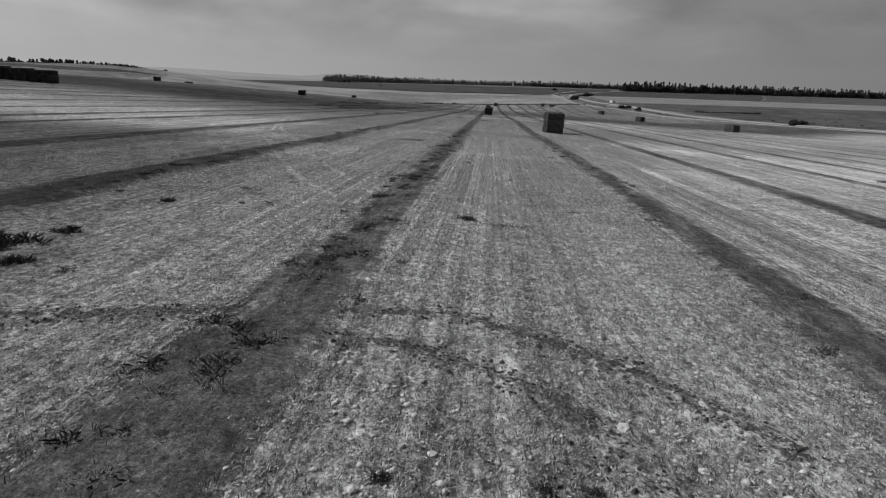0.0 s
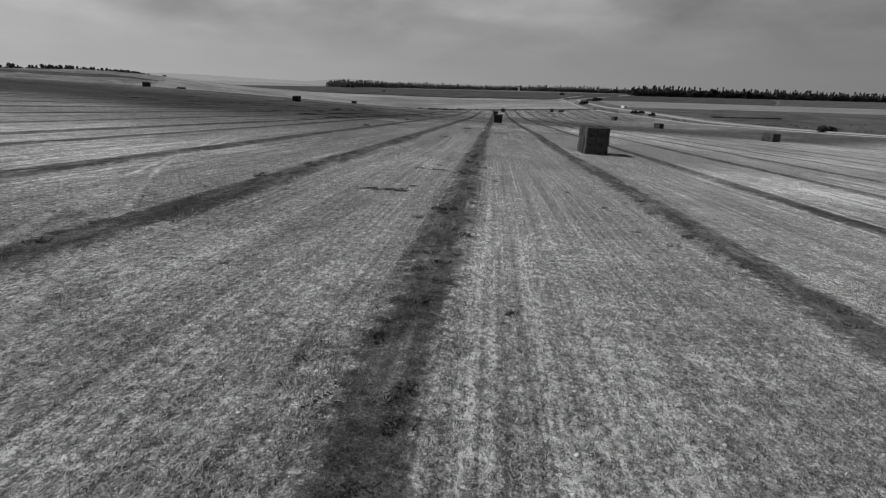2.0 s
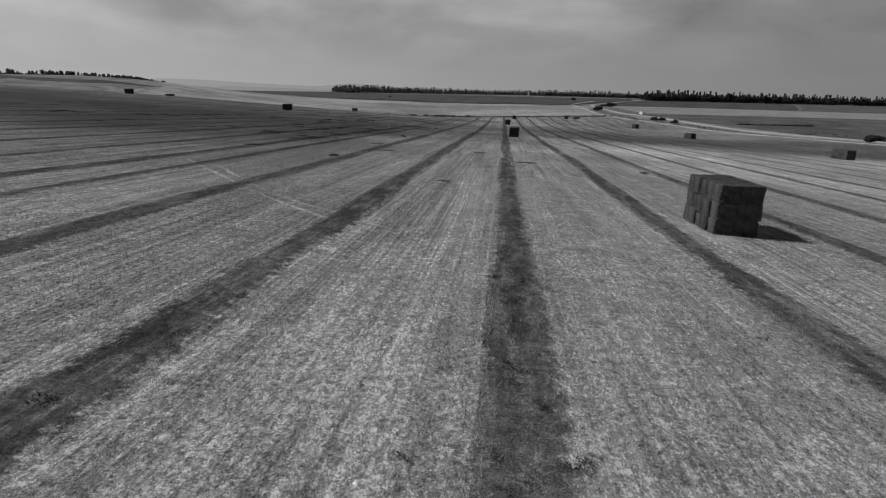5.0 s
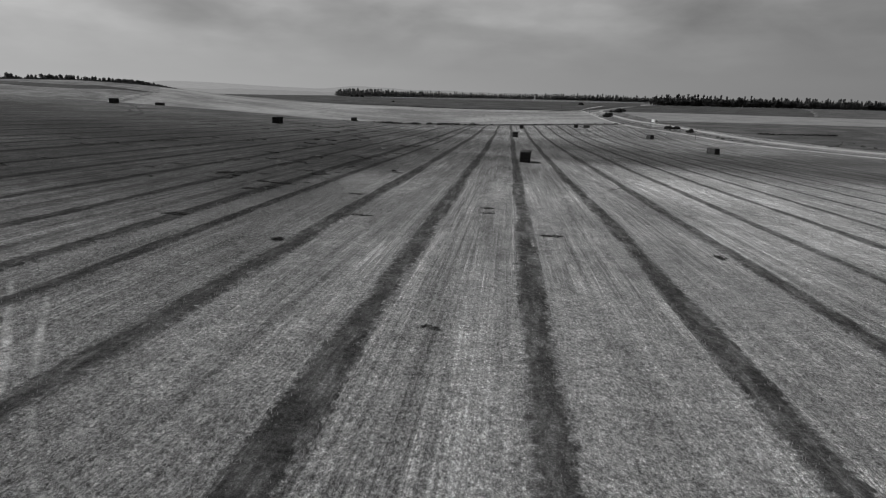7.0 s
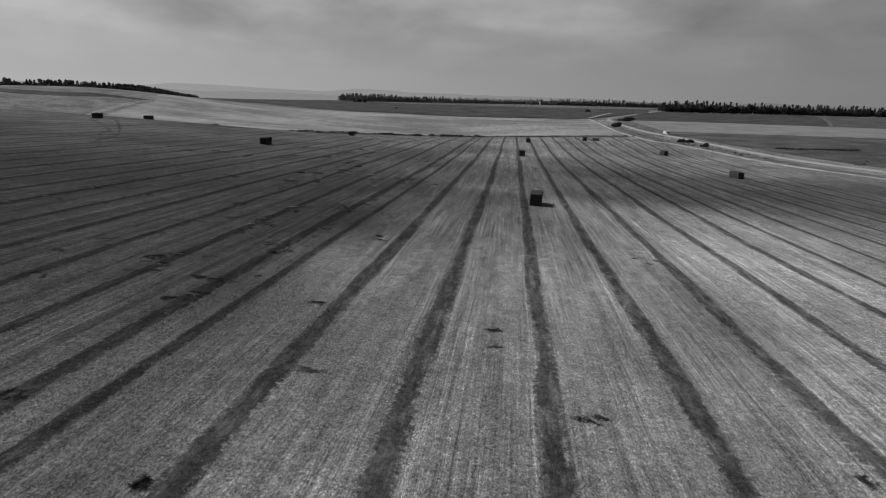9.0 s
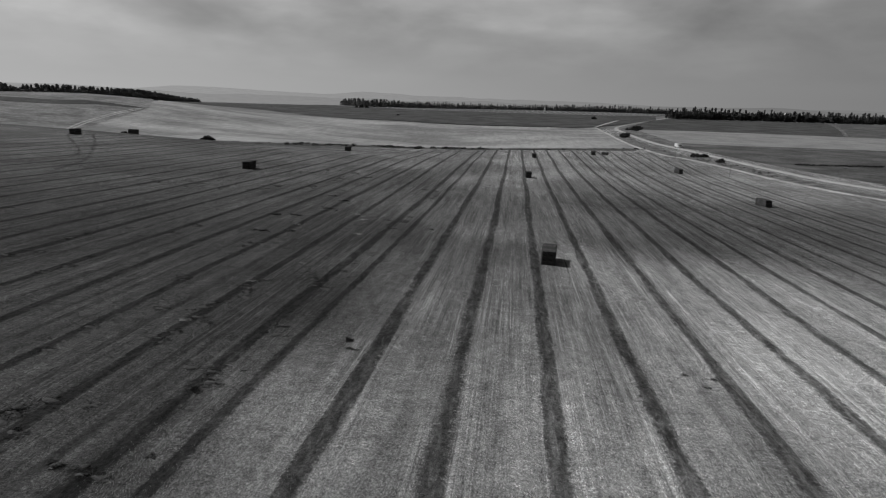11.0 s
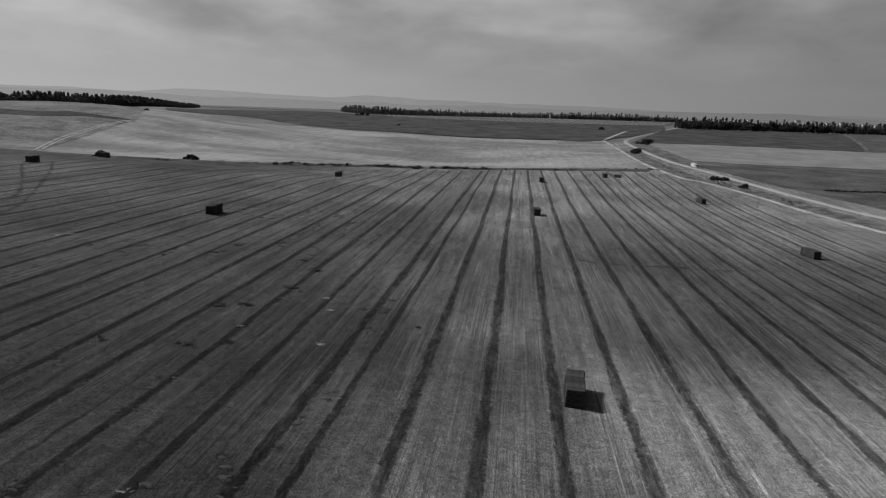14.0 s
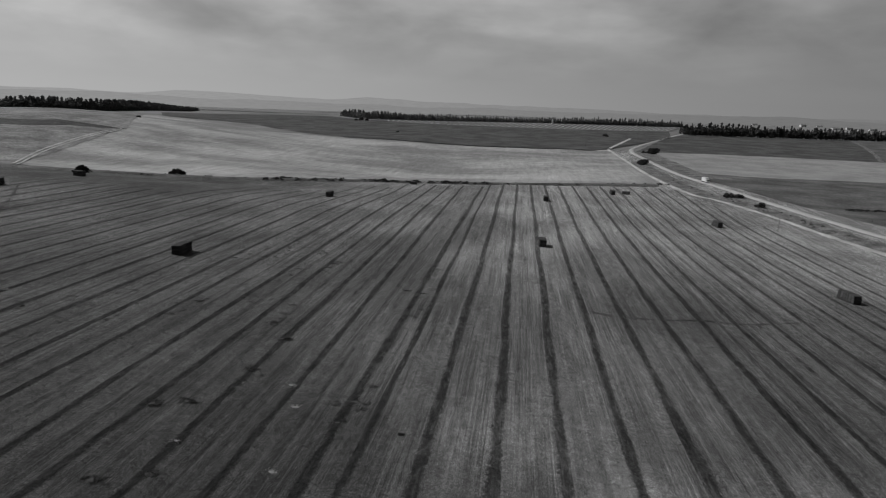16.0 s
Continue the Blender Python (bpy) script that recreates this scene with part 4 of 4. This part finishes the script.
def tuft(x, y, s, label, blades=70, flat=1.0):
    """A weed or a tangle of straw: thin blades rising from many feet."""
    rnd = random.Random(int(x * 91 + y * 17))
    vs, fs = [], []
    feet = [(rnd.gauss(0, 0.24) * s * (1.5 if flat < 1 else 1), rnd.gauss(0, 0.24) * s * (0.7 if flat < 1 else 1)) for _ in range(14)]
    for i in range(blades):
        fx, fy = feet[i % 14]
        w = rnd.uniform(0, 6.283)
        l = s * rnd.uniform(0.12, 0.42) * (0.65 if flat < 1 and y < 30 else 1)
        t = rnd.uniform(0.1, 1.3)
        d = Vector((math.cos(w) * math.cos(t), math.sin(w) * math.cos(t), math.sin(t) * flat)) * l
        side = Vector((-math.sin(w), math.cos(w), 0)) * s * rnd.uniform(0.004, 0.011)
        b = Vector((fx + rnd.gauss(0, 0.05) * s, fy + rnd.gauss(0, 0.05) * s, -0.005))
        o = len(vs)
        vs += [tuple(b - side), tuple(b + side), tuple(b + d * 0.6 + side * 0.8), tuple(b + d + Vector((0, 0, -0.2 * l * flat))), tuple(b + d * 0.6 - side * 0.8)]
        fs.append((o, o + 1, o + 2, o + 3, o + 4))
    if y > 30:
        # the low mound that the stems rise from
        c = len(vs)
        vs.append((0, 0, 0.05 * s))
        for i in range(14):
            w = 6.283 * i / 14
            q = s * rnd.uniform(0.26, 0.5) * (1 if flat < 1 else 0.8)
            vs.append((q * (1.25 if flat < 1 else 1) * math.cos(w), q * (0.62 if flat < 1 else 1) * math.sin(w), -0.02))
            fs.append((c, c + 1 + i, c + 1 + (i + 1) % 14))
    ob = mesh_object("weed_tuft" if flat == 1.0 else "straw_clump", vs, fs, MAT_REGROWTH if flat == 0.4 else MAT_STRAW_PALE if flat == 0.3 else MAT_WEED)
    ob.location = (x, y, land(x, y))
    return tagged(ob, label, "weed" if flat == 1.0 else "straw clump", "weed tufts on the stubble" if flat == 1.0 else "straw heaps on the stubble")


for x, y, s in ((2.4, -25.9, 0.5), (2.3, -22, 0.45), (2.2, -27.1, 0.7), (1.6, -26.9, 0.7), (3.0, -28, 0.5), (10.5, -21, 0.5), (37.9, 3.7, 0.9), (10.2, -32.5, 0.22), (11.6, -32.4, 0.25), (12.0, -32.4, 0.2), (24.0, 82.7, 1.0),
                (-10.8, 74.9, 1.0), (-12.5, 129, 0.9), (-13.1, 191.7, 1.0)):
    tuft(x, y, s, "dark low weed growing in the stubble", blades=300)
for x, y, s in ((4.4, 9.7, 1.3), (3.7, 9.8, 0.9), (5.1, 9.7, 0.9), (5.5, 11.6, 0.6), (11.2, -21.4, 0.5), (11.8, -21.5, 0.5), (8.7, -28.3, 0.5), (10.3, -28.5, 0.5), (4.8, 19.8, 0.9), (6.2, 19.6, 0.9),
                (9.9, 85.6, 1.2), (10.8, 86.2, 1.0), (3.9, 98.6, 1.2), (2.6, 60.7, 0.9), (4.1, 95.2, 1.0), (-7.9, 87.6, 1.2), (-22.1, 80.3, 1.6), (-11.6, 100.3, 1.2), (23.3, 128.2, 0.7), (24.5, 130.3, 0.9), (21.8, 130.6, 0.8),
                (-12.2, 127, 1.0), (-23.3, 97.2, 1.6), (-24.6, 103.8, 1.4), (-22.1, 115.2, 1.5), (-32.2, 108.4, 1.8), (-44.9, 222.6, 2.2), (-40, 216.5, 2.2), (-39.9, 203.2, 1.8), (-47, 189.8, 2.2), (-43.3, 191.8, 2.2),
                (-43.3, 173.8, 2.2), (-38.4, 176.2, 1.8), (-20.1, 203.7, 1.2), (-24.8, 253.6, 1.8), (-20.6, 253, 1.6), (-22.5, 103.3, 1.4), (-20.6, 130.3, 1.2)):
    tuft(x, y, s, "dark flattened clump of torn straw and soil", blades=300, flat=0.4)

for x, y in ((-26.0, 180.1), (-29.0, 194.6), (-31.9, 200.5), (-99.3, 220.2), (-100.5, 217.8), (-30.9, 144.4), (-31.1, 128.8), (-39.3, 182.8)):
    tuft(x, y, 1.3, "loose pale heap of straw on the stubble", blades=260, flat=0.3)

# weeds that come up through the swaths
rnd = random.Random(63)
for x0, n in ((8.0, 150), (16.9, 40), (-0.7, 30)):
    for i in range(n):
        tuft(x0 + rnd.gauss(-0.1, 0.34), -33 + 67 * rnd.random() ** 1.4, rnd.uniform(0.25, 0.6), "dark leafy weed growing through the swath", blades=110)

# torn clumps along the western swaths, in groups
rnd = random.Random(62)
for i in range(52):
    gx0, gy0 = rnd.choice(SWATHS[12:21]), rnd.uniform(95, 280)
    for j in range(rnd.randrange(3, 8)):
        x, y = gx0 + rnd.gauss(0.6, 1.3), gy0 + rnd.gauss(0, 4.5)
        tuft(x, y, rnd.uniform(0.8, 2.1), "dark flattened clump of torn straw and soil", blades=110, flat=0.4)
rnd = random.Random(61)
for i in range(46):
    x, y = rnd.uniform(-4, 18), rnd.uniform(-29, 30)
    tuft(x, y, rnd.uniform(0.2, 0.42), "small dry weed growing in the stubble", blades=90)

# ---- ruts and wheel marks ----
RUTS = ([(3, -30.6), (5.6, -29.8), (7.3, -29.2), (8.5, -28.3), (9.0, -28.2)], [(8.8, -29.7), (9.9, -29.8), (10.6, -30.1), (11.7, -30.7), (12.4, -31.7), (12.7, -32.6)],
        [(9.0, -28.8), (10.5, -28.5), (11.8, -29.2), (13.0, -30), (14.2, -31.4)])
for i, pts in enumerate(RUTS):
    clods(pts, 1100, 40 + i)
for i, pts in enumerate(([(3, -30.6), (5.6, -29.8), (7.3, -29.2), (8.5, -28.3), (9.0, -28.2)], [(8.8, -29.7), (9.9, -29.8), (10.6, -30.1), (11.7, -30.7), (12.4, -31.7), (12.7, -32.6)],
                         [(9.0, -28.8), (10.5, -28.5), (11.8, -29.2), (13.0, -30), (14.2, -31.4)], [(18.6, 254.5), (25.4, 253), (35.8, 254.8), (44, 257.3), (54.4, 258.3), (69.6, 264.7)],
                         [(-215, 340), (-195, 310), (-162.5, 275), (-144, 253), (-133, 232)], [(-195, 325), (-172, 297), (-141, 255), (-129, 236), (-120, 215)])):
    r = ribbon("rut", pts, 0.75 if i < 3 else 2.0, MAT_RUT, -0.012, 0.25 if i < 3 else 0.8, 5, 0.2, 70 + i, 0.04)
    tagged(r, "dark wheel rut across the stubble", "rut", "ruts across the stubble", kind="structure")
for i, pts in enumerate(([(-15.5, 39), (-5.9, 7.1), (-0.9, -5.7), (2.3, -12.5), (4.5, -16.7), (6.2, -19)], [(-13.5, 39), (-7.9, 14.8), (-1.4, 0), (1.6, -6.9), (4.0, -11.8), (5.3, -14.3)],
                         [(-19.7, 61), (-12.5, 52.9), (-6.9, 46.5), (-0.7, 40.8), (1.1, 38.8)], [(-16.1, 59.2), (-9.8, 51.1), (-4.6, 45.5), (0, 42.1), (1.6, 40.6)])):
    r = ribbon("wheel_mark", pts, 0.5, MAT_MARK, -0.008, 0.8, 5, 0.12, 80 + i, 0.024)
    tagged(r, "pale flattened wheel mark in the stubble", "wheel mark", "wheel marks in the stubble", kind="structure")

# ---- orchard rows ----
lo, hi = along(ORCH_LOW, 54), along(ORCH_TOP, 54)
for i in range(2, 53):
    a, b = lo[i], hi[i]
    r = ribbon("orchard_row", [tuple(a.lerp(b, 0.03)), tuple(a.lerp(b, 0.5)), tuple(a.lerp(b, 0.95))], 3.0, MAT_LIGHT, 0.95, 12.0, 3, 0.1, i)
    tagged(r, "pale strip of mulched soil along an orchard row", "orchard row", "orchard rows", kind="structure")


# ---- lorry, tower, poles, village ----
def box(bm, c, size, bevel=0.0):
    g = bmesh.ops.create_cube(bm, size=1)["verts"]
    bmesh.ops.scale(bm, vec=size, verts=g)
    bmesh.ops.translate(bm, vec=c, verts=g)
    if bevel:
        bmesh.ops.bevel(bm, geom=list({e for v in g for e in v.link_edges}), offset=bevel, segments=2, affect="EDGES")


def lorry(x, y, turn):
    e = new("lorry")
    e.matrix_world = pose(x, y, land(x, y) + 0.36, 0, 0, turn)
    bm = bmesh.new()
    box(bm, (0, 1.6, 2.25), (2.5, 6.0, 2.5), 0.06)
    part("cargo_box", bm, MAT_WHITE, e, "white cargo box")
    bm = bmesh.new()
    box(bm, (0, -2.55, 1.75), (2.4, 1.9, 2.3), 0.22)
    cab = part("cab", bm, MAT_WHITE, e, "white cab")
    bm = bmesh.new()
    box(bm, (0, -3.49, 2.2), (2.0, 0.06, 0.8), 0.02)
    part("windscreen", bm, MAT_GLASS, cab, "dark windscreen")
    for sx in (-1, 1):
        bm = bmesh.new()
        box(bm, (sx * 1.2, -2.75, 2.2), (0.05, 0.9, 0.7), 0.02)
        part("side_window", bm, MAT_GLASS, cab, "dark side window")
    bm = bmesh.new()
    box(bm, (0, 0.6, 0.78), (1.0, 7.6, 0.3), 0.02)
    part("chassis", bm, MAT_TYRE, e, "dark chassis")
    for yy in (-2.5, 2.2, 3.5):
        for sx in (-1, 1):
            bm = bmesh.new()
            bmesh.ops.create_cone(bm, cap_ends=True, segments=18, radius1=0.5, radius2=0.5, depth=0.32)
            bmesh.ops.bevel(bm, geom=[q for q in bm.edges if len(q.link_faces) == 2 and q.calc_face_angle() > 1], offset=0.05, segments=1, affect="EDGES")
            bmesh.ops.rotate(bm, cent=(0, 0, 0), matrix=Matrix.Rotation(radians(90), 3, "Y"), verts=bm.verts)
            bmesh.ops.translate(bm, vec=(sx * 1.05, yy, 0.5), verts=bm.verts)
            part("wheel", bm, MAT_TYRE, e, "dark wheel")
    return tagged(e, "white box lorry driving on the country road", "lorry")


lorry(127.6, 537, 8)


def pole(x, y, h):
    tv, tf = [], []
    e = new("utility_pole")
    tube(tv, tf, (0, 0, -0.5), (0, 0, h), 0.14, 0.09, 8)
    mesh_object("post", tv, tf, MAT_WOODPOLE, e, True)
    bm = bmesh.new()
    box(bm, (0, 0, h - 0.4), (1.5, 0.1, 0.12), 0.02)
    part("crossarm", bm, MAT_WOODPOLE, e)
    e.location = (x, y, land(x, y))
    return tagged(e, "thin weathered wooden utility pole beside the dirt track", "utility pole", "utility poles along the track")


for x, y in ((107.7, 466.7), (118.4, 397.7), (94, 690), (97, 775), (70, 770)):
    pole(x, y, 6.5)


def tower(x, y):
    e = new("tower")
    bm = bmesh.new()
    bmesh.ops.create_cone(bm, cap_ends=True, segments=20, radius1=1.9, radius2=1.5, depth=9)
    bmesh.ops.translate(bm, vec=(0, 0, 4.4), verts=bm.verts)
    part("shaft", bm, MAT_WHITE, e)
    bm = bmesh.new()
    bmesh.ops.create_cone(bm, cap_ends=True, segments=20, radius1=2.3, radius2=0.4, depth=1.6)
    bmesh.ops.translate(bm, vec=(0, 0, 9.6), verts=bm.verts)
    part("roof", bm, MAT_ROOF, e)
    e.location = (x, y, land(x, y))
    return tagged(e, "small white tower in front of the dark wood", "tower")


tower(60, 1322)


def house(x, y, turn, w, d, h):
    e = new("house")
    e.matrix_world = pose(x, y, land(x, y) - 0.3, 0, 0, turn)
    bm = bmesh.new()
    box(bm, (0, 0, h / 2), (w, d, h))
    wall = part("wall", bm, MAT_WHITE, e, "pale plastered wall")
    bm = bmesh.new()
    vs = [bm.verts.new(q) for q in ((-w / 2 - .5, -d / 2 - .5, h), (w / 2 + .5, -d / 2 - .5, h), (w / 2 + .5, d / 2 + .5, h), (-w / 2 - .5, d / 2 + .5, h), (-w / 2, 0, h + d * 0.3), (w / 2, 0, h + d * 0.3))]
    for f in ((0, 1, 5, 4), (2, 3, 4, 5), (0, 4, 3), (1, 2, 5), (3, 2, 1, 0)):
        bm.faces.new([vs[q] for q in f])
    part("roof", bm, MAT_ROOF, e, "tiled roof")
    for i in range(3):
        bm = bmesh.new()
        box(bm, ((i - 1) * w * 0.3, -d / 2 - 0.02, h * 0.55), (1.4, 0.1, 1.3))
        part("window", bm, MAT_GLASS, wall)
    return tagged(e, "pale village house with a tiled roof behind the wood", "house", "houses of the village")


rnd = random.Random(5)
for a, dist in ((20.4, 2050), (24.0, 1950), (25.2, 1900), (26.3, 1800), (27.2, 1850), (28.0, 1780), (28.8, 1840), (29.6, 1800), (30.5, 1760)):
    house(dist * math.sin(radians(a)), 126 + dist * math.cos(radians(a)), rnd.uniform(-20, 20), rnd.uniform(11, 18), 8, rnd.uniform(3.6, 5.5))
